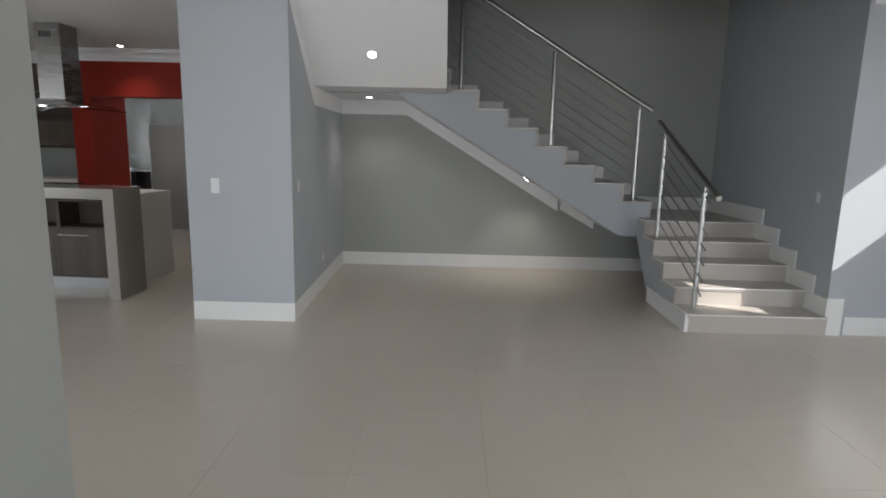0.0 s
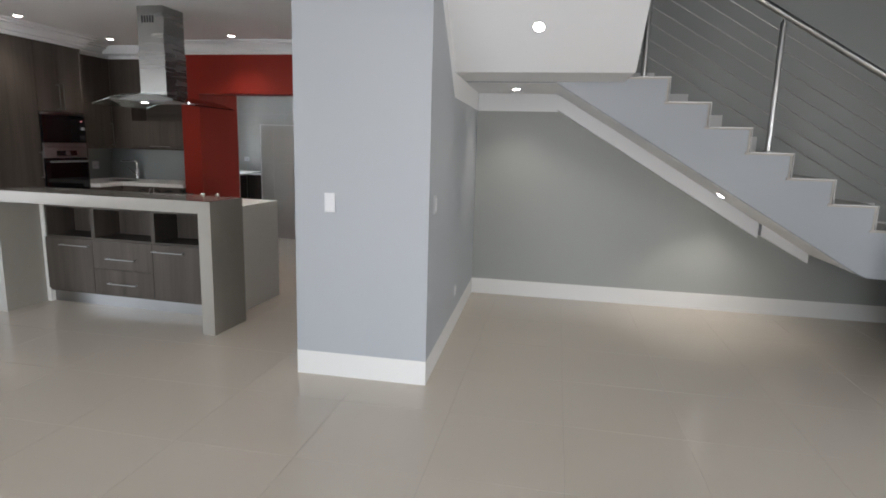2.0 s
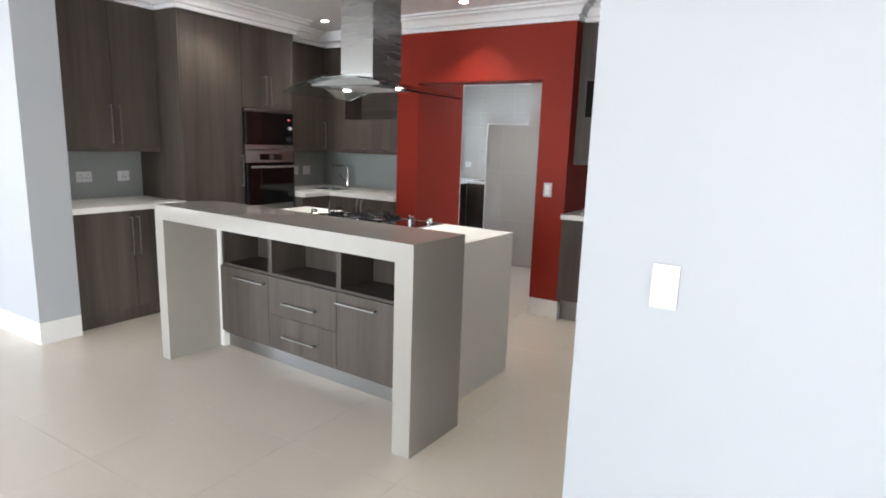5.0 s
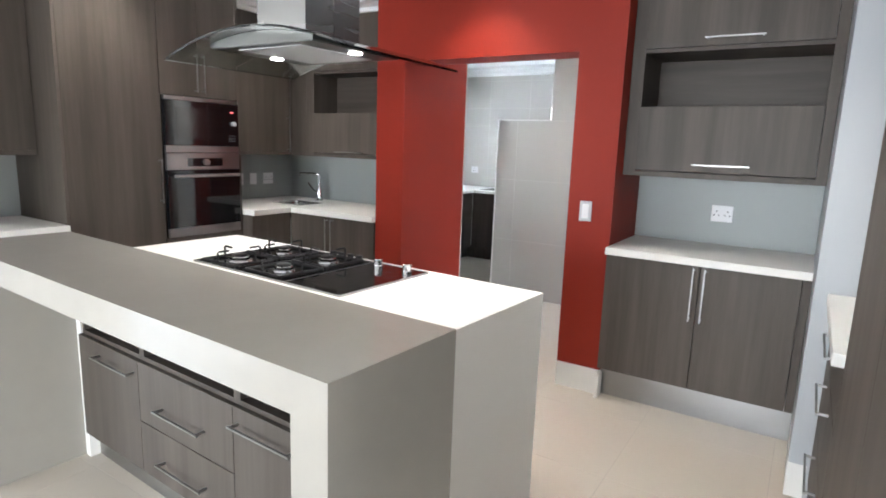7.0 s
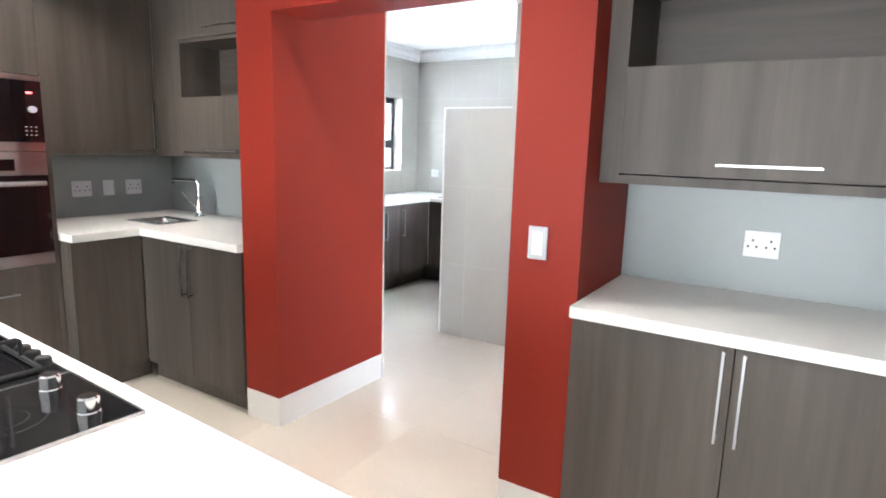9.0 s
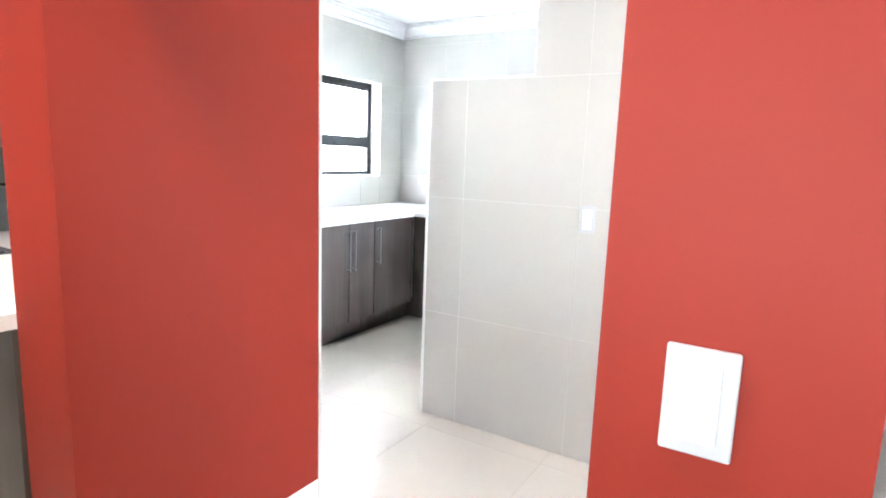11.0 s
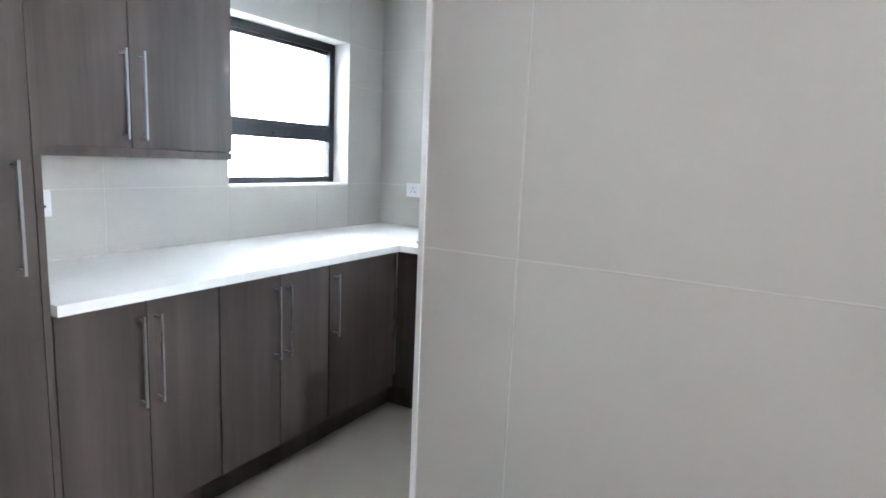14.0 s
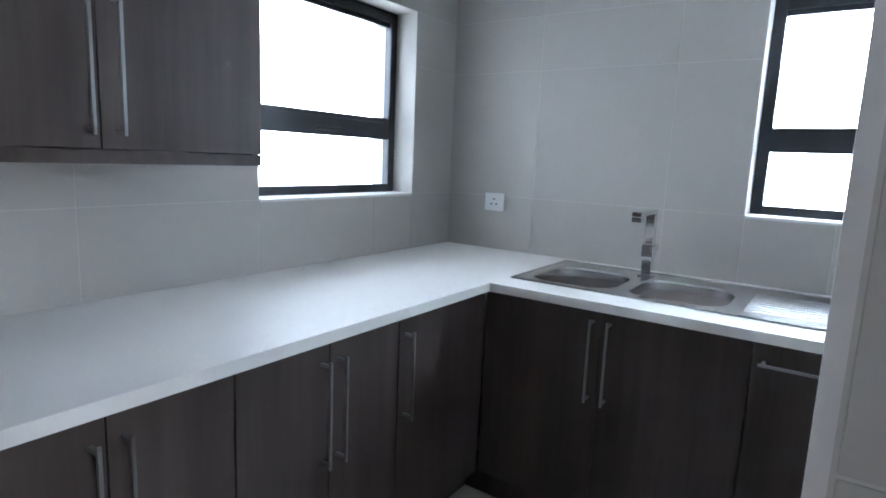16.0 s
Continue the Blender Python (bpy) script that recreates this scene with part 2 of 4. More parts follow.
class Face:
    """Places on a cabinet front: u along it, d into it, z up."""

    def __init__(self, way, f):
        self.way, self.f = way, f

    def p(self, u, d, z):
        if self.way == "+x":
            return (self.f - d, u, z)
        if self.way == "-x":
            return (self.f + d, u, z)
        return (u, self.f + d, z)

    def box(self, u0, u1, d0, d1, z0, z1, bevel=0.0, bm=None):
        a, b = self.p(u0, d0, z0), self.p(u1, d1, z1)
        return box_into(bm or bmesh.new(), a[0], b[0], a[1], b[1], a[2], b[2], bevel)


def bar_handle(fc, door, u0, u1, z0, z1, reach=0.034, r=0.006):
    """A D-shaped bar handle on a door's front."""
    a, b = fc.p(u0, 0.0, z0), fc.p(u0, -reach, z0)
    c, d = fc.p(u1, -reach, z1), fc.p(u1, 0.0, z1)
    v = (Vector(c) - Vector(b)).normalized() * 0.012
    bm = tube([Vector(b) - v, Vector(c) + v], r * 0.85, 4)
    tube([a, b], r * 0.95, 4, bm)
    tube([d, c], r * 0.95, 4, bm)
    return part("handle", bm, M_HANDLE, door, "brushed steel bar handle")


def door_panel(fc, cab, u0, u1, z0, z1, mat, name="door", thick=0.019, gap=0.0015, proud=0.0):
    return part(name, fc.box(u0 + gap, u1 - gap, -proud, thick - proud, z0 + gap, z1 - gap, 0.0012), mat, cab)

# ---- structure ----
CEIL = 2.60
solid("ground", box(-40, 40, -40, 40, -0.4, -0.06), M_GROUT, "pale paved ground outside the house", "ground")
floor = solid("floor", box(-9.4, 5.1, -5.0, 10.82, -0.06, -0.0012), M_GROUT, "polished beige-grey porcelain tile floor", "floor")


def wall(name, label, bm, mat=None):
    return solid(name, bm, mat or M_WALL, label, "wall")




def stair_wall_x(y):
    """The under-stair side of the wall end, which runs slightly askew."""
    return -0.682 - 0.0248 * (y - 3.915)


wall("wall_pillar", "blue-grey painted wall end between kitchen and stair", prism([(-1.532, 3.915), (stair_wall_x(3.915), 3.915), (stair_wall_x(6.33), 6.33), (-1.08, 6.33), (-1.08, 4.27), (-1.532, 4.27)], "z", 0, CEIL + 2.8))
wall("wall_stair_back", "sage-grey wall behind the staircase", box(-1.08, 3.92, 6.33, 6.47, 0, 5.4), M_GREEN)
wall("wall_stair_side", "blue-grey wall beside the stair's lower flight", box(3.72, 3.92, 3.95, 6.33, 0, 5.4))
wall("wall_stair_front", "blue-grey wall beside the stair foot", box(3.92, 5.0, 3.95, 4.1, 0, 5.4))
wall("wall_kitchen_east", "blue-grey wall at the end of the kitchen niche", boxes((-1.68, -1.08, 6.46, 7.54, 0, CEIL), (-1.08, -0.96, 6.47, 7.54, 0, CEIL)))
wall("wall_kitchen_west", "blue-grey wall behind the tall cabinets", box(-6.17, -6.02, 4.42, 7.65, 0, CEIL))
wall("wall_kitchen_nib", "blue-grey wall end beside the kitchen cabinets", boxes((-5.36, -5.36 - 0.66, 4.15, 4.42, 0, CEIL), (-6.02, -9.4, 4.15, 4.42, 0, CEIL)))
wall("wall_kitchen_north_left", "grey wall behind the sink run", box(-6.17, -4.43, 7.65, 7.79, 0, CEIL))
wall("wall_kitchen_north_right", "grey wall behind the kitchen niche", box(-2.69, -0.96, 7.54, 7.66, 0, CEIL))
wall("wall_red_left", "deep red painted wall beside the scullery opening", prism([(-4.43, 6.985), (-4.19, 6.985), (-4.178, 7.80), (-4.43, 7.80)], "z", 0, CEIL), M_RED)
wall("wall_red_right", "deep red painted pier beside the scullery opening", boxes((-2.955, -2.69, 6.985, 7.54, 0, CEIL)), M_RED)
wall("wall_red_lintel", "deep red painted lintel over the scullery opening", box(-4.19, -2.955, 6.985, 7.22, 2.012, CEIL), M_RED)
wall("wall_living_stub", "grey wall end beside the living room", box(-0.80, -0.556, -3.2, 0.92, 0, CEIL), M_GREEN)
wall("wall_south", "grey wall around the terrace doors", boxes((-9.5, -4.4, -5.15, -5.0, 0, CEIL), (1.4, 5.1, -5.15, -5.0, 0, CEIL), (-4.4, 1.4, -5.15, -5.0, 2.45, CEIL)))
wall("wall_west", "grey wall around the west windows", boxes((-9.55, -9.4, -5.15, -3.6, 0, CEIL), (-9.55, -9.4, 1.8, 4.42, 0, CEIL), (-9.55, -9.4, -3.6, 1.8, 2.45, CEIL)))
wall("wall_east", "grey wall with a high window", boxes((5.0, 5.12, -5.15, -0.6, 0, 5.4), (5.0, 5.12, 1.6, 3.06, 0, 5.4), (5.0, 5.12, -0.6, 1.6, 2.35, 5.4), (5.0, 5.12, 3.70, 4.1, 0, 5.4), (5.0, 5.12, 3.06, 3.70, 0, 1.62), (5.0, 5.12, 3.06, 3.70, 2.34, 5.4)))
solid("ceiling", boxes((-9.5, -0.70, -5.15, 6.99, CEIL, CEIL + 0.12), (-0.70, 0.51, -5.15, 3.42, CEIL, CEIL + 0.12), (0.51, 5.12, -5.15, 3.54, CEIL, CEIL + 0.12), (-6.17, -0.96, 6.99, 7.20, CEIL, CEIL + 0.12)), M_CEIL, "white painted ceiling", "ceiling")
solid("ceiling_stairwell", box(-1.1, 5.12, 3.3, 6.47, 5.4, 5.5), M_CEIL, "white ceiling high over the stairwell", "ceiling")
wall("wall_stairwell_south", "grey wall high over the stairwell", boxes((-1.1, 5.12, 3.2, 3.40, CEIL + 0.12, 5.4), (-1.10, -1.08, 3.4, 6.47, CEIL + 0.12, 5.4)))

# scullery shell
SX, SY = -6.04, 10.82
SCEIL = 2.50
wall("wall_scullery_west", "scullery wall around the window", boxes((SX - 0.25, SX, 7.79, 9.65, 0, SCEIL), (SX - 0.25, SX, 10.505, SY, 0, SCEIL), (SX - 0.25, SX, 9.65, 10.505, 0, 1.16), (SX - 0.25, SX, 9.65, 10.505, 1.965, SCEIL)), M_WGROUT)
wall("wall_scullery_north", "scullery wall around the window over the sink", boxes((SX - 0.25, -4.685, SY, SY + 0.25, 0, SCEIL), (-3.78, -0.96, SY, SY + 0.25, 0, SCEIL), (-4.685, -3.78, SY, SY + 0.25, 0, 1.16), (-4.685, -3.78, SY, SY + 0.25, 1.97, SCEIL)), M_WGROUT)
# the opening is assumed, to let the added fill lamp in
wall("wall_scullery_east", "scullery side wall", boxes((-1.1, -0.96, 7.66, 7.74, 0, SCEIL), (-1.1, -0.96, 8.70, SY, 0, SCEIL), (-1.1, -0.96, 7.74, 8.70, 2.25, SCEIL)), M_TILE)
wall("wall_partition", "tiled half-height partition wall in the scullery", boxes((-4.371, -3.835, 8.7795, 8.91, 0, 1.712), (-3.835, -1.1, 8.7795, 8.91, 0, SCEIL)), M_WGROUT)
solid("ceiling_scullery", box(SX - 0.25, -0.96, 7.20, SY + 0.25, SCEIL, SCEIL + 0.1), M_CEIL, "white scullery ceiling", "ceiling")
# unseen slab, added only to stop sun entering the east opening
solid("porch_roof", box(5.12, 8.6, -3.0, 1.62, 2.42, 2.55), M_CEIL, "added white slab that keeps the sun out of the east opening", "roof")


def sweep(path, profile, closed=False):
    """Pull a profile of (out, z) along a plan line; out is to the line's right. Corners are mitred."""
    pts = [Vector((p[0], p[1], 0)) for p in path]
    k = len(pts)
    loops = []
    for i, p in enumerate(pts):
        a = (p - pts[i - 1]).normalized() if i > 0 or closed else None
        b = (pts[(i + 1) % k] - p).normalized() if i < k - 1 or closed else None
        na = Vector((a.y, -a.x, 0)) if a else None
        nb = Vector((b.y, -b.x, 0)) if b else None
        if na and nb:
            n = (na + nb).normalized()
            n /= max(0.3, n.dot(na))
        else:
            n = na or nb
        z0 = path[i][2] if len(path[i]) > 2 else 0.0
        loops.append([p + n * o + Vector((0, 0, z + z0)) for o, z in profile])
    return loft(bmesh.new(), loops, True, True)


SKIRT = [(-0.001, 0.0), (0.019, 0.0), (0.019, 0.138), (0.013, 0.146), (0.010, 0.156), (-0.001, 0.156)]
CORN = [(-0.001, -0.125), (0.022, -0.125), (0.024, -0.108), (0.012, -0.104), (0.014, -0.094), (0.034, -0.090), (0.042, -0.068), (0.062, -0.045), (0.082, -0.036), (0.096, -0.035), (0.097, -0.026), (0.084, -0.022), (0.086, -0.016), (0.118, -0.014), (0.118, 0.0), (-0.001, 0.0)]


def skirting(path, label="white painted skirting board along the wall"):
    return solid("baseboard", sweep(path, SKIRT), M_WHITE, label, "skirting board", smooth=True)


def cornice(path, z, label="white moulded cornice along the ceiling", k=1.0):
    return solid("trim", sweep(path[::-1], [(o * k, h * k + z) for o, h in CORN]), M_CEIL, label, "cornice")


# path's right-hand side faces the room
skirting([(-1.532, 4.27), (-1.532, 3.915), (stair_wall_x(3.915), 3.915), (stair_wall_x(6.33), 6.33), (3.71, 6.33)][::-1])
skirting([(-5.36, 4.42), (-5.36, 4.15), (-9.38, 4.15)])
skirting([(-4.178, 7.799), (-4.19, 6.985), (-4.43, 6.985)])
skirting([(-2.69, 6.93), (-2.69, 6.985), (-2.955, 6.985), (-2.955, 7.54)])
skirting([(-1.68, 6.97), (-1.68, 6.46), (-1.61, 6.46)][::-1])
skirting([(-0.556, -3.2), (-0.556, 0.92), (-0.80, 0.92), (-0.80, -3.2)][::-1])
skirting([(5.0, 3.95), (3.88, 3.95)])

KC = 1.15
cornice([(-2.69, 7.12), (-2.69, 6.985), (-4.43, 6.985), (-4.43, 7.345)], CEIL, k=KC)
cornice([(-4.45, 7.345), (-5.70, 7.345), (-5.70, 6.58), (-5.415, 6.58), (-5.415, 5.335), (-5.70, 5.335), (-5.70, 4.44)], CEIL, k=KC)
cornice([(-5.36, 4.42), (-5.36, 4.15), (-9.38, 4.15)], CEIL, k=KC)
cornice([(-1.68, 7.12), (-2.69, 7.12)], CEIL, k=KC)
cornice([(5.0, 3.94), (3.74, 3.94)], CEIL + 0.1, k=0.8)
cornice([(-1.12, 8.7805), (-3.835, 8.7805)], SCEIL, k=0.9)
cornice([(-1.12, SY - 0.002), (SX + 0.002, SY - 0.002), (SX + 0.002, 7.792), (-4.17, 7.792)], SCEIL, k=0.9)

# ---- staircase ----
R1, G1, Y1, LAND = 0.155, 0.31, 3.925, 0.775
R2, G2, X2, L1 = 0.1833, 0.309, 2.39, 0.947
XS = 2.58
stair = thing("staircase", (3.1, 4.6, 0), "grey tiled staircase turning up along two walls", "staircase")
side = [(Y1, 0.0), (4.90, 0.0), (5.40, 0.575), (5.40, LAND - 0.03)]
for k in range(4, 0, -1):
    side += [(Y1 + G1 * k, R1 * (k + 1) - 0.03), (Y1 + G1 * k, R1 * k - 0.03)]
side += [(Y1, R1 - 0.03)]
part("lower_flight", prism(side, "x", XS, 3.72), M_WALL, stair, "blue-grey painted side of the lower flight")
part("landing", box(2.40, 3.72, 5.401, 6.33, 0.575, LAND - 0.03), M_WALL, stair)
part("first_step", box(2.40, 2.694, 5.401, 6.33, LAND - 0.029, L1 - 0.02), M_WALL, stair)
for k in range(5):
    y = Y1 + G1 * k
    deep = y + G1 + 0.02 if k < 4 else 6.33
    part("tread", box(XS - 0.008, 3.72, y - 0.012, deep, R1 * (k + 1) - 0.03, R1 * (k + 1), 0.003), M_STEP, stair, "beige-grey porcelain stair tread")
    part("riser", box(XS - 0.006, 3.72, y - 0.004, y + 0.008, R1 * k, R1 * (k + 1) - 0.03), M_STEP, stair)
    part("nosing_trim", box(XS - 0.009, 3.703, y - 0.0155, y - 0.0125, R1 * (k + 1) - 0.010, R1 * (k + 1) + 0.0005), M_WHITE, stair, "pale tile edge trim")
    part("nosing_trim", box(XS - 0.0115, XS - 0.0085, y - 0.012, y + G1 - 0.012 if k < 4 else 5.40, R1 * (k + 1) - 0.010, R1 * (k + 1) + 0.0005), M_WHITE, stair)
part("tread", box(X2 - 0.02, 2.712, 5.392, 6.33, L1 - 0.02, L1, 0.003), M_STEP, stair)
part("riser", box(2.695, 2.706, 5.394, 6.33, LAND, L1 - 0.02), M_STEP, stair)
part("skirting", sweep([(XS - 0.012, 4.88), (XS - 0.012, Y1 - 0.009)][::-1], [(o if o > 0 else -0.012, z) for o, z in SKIRT]), M_WHITE, stair, "white skirting on the stair's side")
XB = stair_wall_x(6.33) - 0.01
up = [(2.40, 0.575), (2.347, 0.60), (0.0, 2.0), (XB, 2.0), (XB, 2.23)]
up += [(X2 - G2 * 6, L1 + R2 * 7 - 0.02)]
for k in range(6, -1, -1):
    up += [(X2 - G2 * k, L1 + R2 * (k + 1) - 0.02)] if k < 6 else []
    up += [(X2 - G2 * k, L1 + R2 * k - 0.02)]
part("upper_flight", prism(up + [(2.40, L1 - 0.02)], "y", 5.40, 6.33), M_WALL, stair, "blue-grey painted side of the upper flight")
for k in range(7):
    x1 = X2 - G2 * k
    x0 = x1 - G2 - 0.02 if k < 6 else XB
    z = L1 + R2 * (k + 1)
    part("tread", box(x0, x1 + 0.012, 5.392, 6.33, z - 0.02, z, 0.003), M_STEP, stair)
    part("riser", box(x1 - 0.006, x1 + 0.005, 5.394, 6.33, z - R2, z - 0.02), M_STEP, stair)
    part("nosing_trim", box(x1 + 0.0125, x1 + 0.0165, 5.386, 5.402, z - R2, z), M_WHITE, stair, "white tile edge trim")
    part("nosing_trim", box(x1 - G2 + 0.0165, x1 + 0.0125, 5.386, 5.3915, z - 0.008, z + 0.0005), M_WHITE, stair)
    part("wall_skirting", box(x1 - G2 - 0.03, x1 + 0.025, 6.313, 6.33, z, z + 0.14), M_WHITE, stair)
part("soffit", prism([(2.33, 0.602), (0.0, 1.992), (XB, 1.992), (XB, 1.996), (0.0, 1.996), (2.33, 0.606)], "y", 5.42, 6.33), M_CEIL, stair, "white painted stair soffit")
part("soffit_cornice", prism([(1.87, 0.874), (0.02, 1.978), (0.02, 1.838), (1.87, 0.732)], "y", 6.215, 6.33), M_CEIL, stair, "white cornice under the stair")
part("soffit_cornice", prism([(2.315, 0.612), (1.90, 0.858), (1.90, 0.755), (2.315, 0.525)], "y", 6.225, 6.33), M_CEIL, stair, "white lower end of the cornice under the stair")
part("soffit_cornice", sweep([(0.03, 6.328), (stair_wall_x(6.33) + 0.002, 6.328), (stair_wall_x(4.8) + 0.002, 4.80), (stair_wall_x(3.45) + 0.002, 3.45, 1.165)], [(o, h * 1.35 + 1.995) for o, h in CORN]), M_CEIL, stair, "white cornice under the landing", smooth=True)
part("return_flight", prism([(4.80, 2.0), (3.30, 3.245), (3.30, 3.60), (4.80, 2.36)], "x", XB, 0.53), M_CEIL, stair, "white sloping soffit of the upper return flight")
part("landing_slab", box(XB, 0.52, 4.80, 5.39, 2.002, 2.23), M_CEIL, stair)
# stepped skirting up the side wall
upper = [(3.952, R1 + 0.15)]
lower = []
for k in range(5):
    y = Y1 + G1 * k
    if k:
        upper += [(y - 0.10, R1 * k + 0.15), (y - 0.10, R1 * (k + 1) + 0.15)]
    lower += [(max(y, 3.932) + 0.02, R1 * max(k, 0.2) - 0.02), (max(y, 3.932) + 0.02, R1 * (k + 1) - 0.02)]
upper += [(6.33, LAND + 0.15), (6.33, LAND - 0.02)]
part("wall_skirting", prism(upper + lower[::-1], "x", 3.703, 3.7205), M_WHITE, stair, "white stepped skirting up the side wall")
part("wall_skirting", box(3.704, 3.845, 3.931, 3.949, 0, 0.315), M_WHITE, stair, "white skirting block at the stair foot")
part("wall_skirting", box(2.72, 3.703, 6.313, 6.33, LAND, LAND + 0.15), M_WHITE, stair)
part("wall_skirting", box(2.40, 2.82, 6.3125, 6.33, L1, L1 + 0.14), M_WHITE, stair)


def railing(posts, rail, rods, label):
    """Steel posts, a round handrail and thin rods that follow the stair."""
    ob = thing("stair_railing", posts[0][0], label, "railing")
    for (x, y, z0), z1 in posts:
        p = part("post", tube([(x, y, z0), (x, y, z1)], 0.0215, 16), M_RAIL, ob, "round brushed steel post", smooth=True)
        part("base_plate", turned(x, y, [(0.042, z0), (0.042, z0 + 0.006), (0.026, z0 + 0.012)], 20), M_RAIL, p, smooth=True)
        part("post_cap", turned(x, y, [(0.0215, z1), (0.019, z1 + 0.005), (0.008, z1 + 0.007), (0.008, z1 + 0.05)], 12), M_RAIL, p, smooth=True)
    part("handrail", tube(rail, 0.025, 16), M_RAIL, ob, "round brushed steel handrail", smooth=True)
    for a, b in rods:
        part("rod", tube([a, b], 0.006, 8), M_RAIL, ob, smooth=True)
    return ob


def flight2_z(x):
    return 1.885 + (2.64 - x) * 0.60


def flight1_z(y):
    return 1.133 + (y - 3.89) * 0.467


railing([((0.665, 5.45, L1 + R2 * 6), 2.98), ((1.62, 5.45, L1 + R2 * 3), 2.44), ((2.522, 5.45, L1), 1.885)],
        [(2.65, 5.45, flight2_z(2.65)), (0.10, 5.45, flight2_z(0.10))],
        [((2.56, 5.45, flight2_z(2.56) - 0.122 * k), (0.40, 5.45, flight2_z(0.40) - 0.122 * k)) for k in range(1, 8)],
        "brushed steel railing with thin rods on the upper flight")
railing([((2.69, 4.09, R1), 1.145), ((2.665, 5.04, R1 * 4), 1.585)],
        [(2.70, 3.85, flight1_z(3.86)), (2.70, 3.89, flight1_z(3.89)), (2.66, 5.23, flight1_z(5.23))],
        [((2.693, 3.97, flight1_z(3.97) - 0.11 - 0.128 * k), (2.663, 5.12, flight1_z(5.12) - 0.11 - 0.128 * k)) for k in range(7)],
        "brushed steel railing with thin rods on the lower flight")

# ---- lamps ----


def downlight(x, y, z, power, tilt=None, label="small round recessed white downlight, switched on"):
    ob = thing("downlight", (x, y, z), label, "downlight", "recessed downlights")
    part("ring", turned(x, y, [(0.046, z - 0.001), (0.046, z - 0.004), (0.040, z - 0.006), (0.036, z - 0.004)], 28), M_WHITE, ob, smooth=True)
    part("lamp", turned(x, y, [(0.034, z - 0.0065), (0.030, z - 0.0085), (0.012, z - 0.0095)], 24), M_LAMP, ob, "glowing lamp", smooth=True)
    if tilt:
        ob.rotation_euler = tilt
    lamp = new("downlight_beam", bpy.data.lights.new("downlight_beam", "SPOT"))
    lamp.data.energy, lamp.data.spot_size, lamp.data.spot_blend, lamp.data.shadow_soft_size = power, radians(110), 0.8, 0.03
    lamp.data.color = (1.0, 0.93, 0.83)
    lamp.location = (x, y, z - 0.03)
    return ob


# the unseen fourth, at x -2.05, is added to brighten niche and island
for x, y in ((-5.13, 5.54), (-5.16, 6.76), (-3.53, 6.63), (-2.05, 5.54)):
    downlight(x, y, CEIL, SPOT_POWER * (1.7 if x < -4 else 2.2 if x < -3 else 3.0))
downlight(-0.345, 5.86, 1.992, SPOT_POWER * 1.3)
downlight(-0.12, 4.50, 2.245, SPOT_POWER * 0.95, (radians(-39.7), 0, 0))
downlight(1.44, 5.89, 1.128, SPOT_POWER * 1.9, (0, radians(30.8), 0))
downlight(-4.9, 9.5, SCEIL, 0.03)

# ---- switches and sockets ----


def plate(fc, u, z, w, h, name, label, gang, frame_mat=M_PLASTIC):
    """A wall plate with rocker keys or socket holes."""
    ob = thing(name, fc.p(u, 0, z), label, "light switch" if name == "light_switch" else "power socket")
    part("plate", fc.box(u - w / 2, u + w / 2, -0.009, 0.0, z - h / 2, z + h / 2, 0.003), frame_mat, ob)
    if name == "light_switch":
        part("rocker", fc.box(u - w * 0.28, u + w * 0.28, -0.013, -0.009, z - h * 0.36, z + h * 0.36, 0.0015), M_PLASTIC, ob)
    else:
        for i in range(gang):
            c = u - w / 2 + w * (i + 0.5) / gang
            ins = part("insert", fc.box(c - w / gang * 0.40, c + w / gang * 0.40, -0.0115, -0.009, z - h * 0.36, z + h * 0.36, 0.001), M_PLASTIC, ob)
            for du, dz in ((0, 0.014), (-0.014, -0.010), (0.014, -0.010)):
                part("pin_hole", fc.box(c + du - 0.0035, c + du + 0.0035, -0.0122, -0.0113, z + dz - 0.004, z + dz + 0.004), M_DARK, ins)
    return ob


F_PIL = Face("-y", 3.915)
plate(F_PIL, -1.302, 1.12, 0.068, 0.118, "light_switch", "white rocker light switch on the blue-grey wall", 1)
plate(Face("+x", stair_wall_x(4.10) - 0.002), 4.10, 1.118, 0.07, 0.115, "light_switch", "silver rocker light switch beside the stair", 1, M_SILVER)
plate(Face("+x", stair_wall_x(5.08) - 0.002), 5.08, 0.325, 0.09, 0.09, "power_socket", "silver power socket low on the wall", 1, M_SILVER)
plate(Face("-x", 3.72), 4.24, 1.115, 0.07, 0.115, "light_switch", "silver rocker light switch beside the steps", 1, M_SILVER)
plate(Face("-y", 6.985), -2.845, 1.107, 0.072, 0.118, "light_switch", "silver and white light switch on the red pier", 1, M_SILVER)
plate(Face("-y", 8.778), -3.548, 1.105, 0.072, 0.118, "light_switch", "silver light switch on the tiled partition", 1, M_SILVER)
plate(Face("-y", 7.532), -2.18, 1.108, 0.12, 0.10, "power_socket", "white double power socket above the niche worktop", 2)
F_SPL = Face("+x", -6.012)
plate(F_SPL, 4.84, 1.10, 0.12, 0.085, "power_socket", "white double power socket on the glass splashback", 2)
plate(F_SPL, 5.165, 1.10, 0.10, 0.085, "power_socket", "white power socket on the glass splashback", 1)
plate(F_SPL, 7.005, 1.10, 0.12, 0.10, "power_socket", "white double power socket beside the prep sink", 2)
plate(F_SPL, 7.175, 1.10, 0.07, 0.10, "light_switch", "white switch between the sockets by the prep sink", 1)
plate(F_SPL, 7.345, 1.10, 0.11, 0.10, "power_socket", "white power socket close to the prep sink", 2)
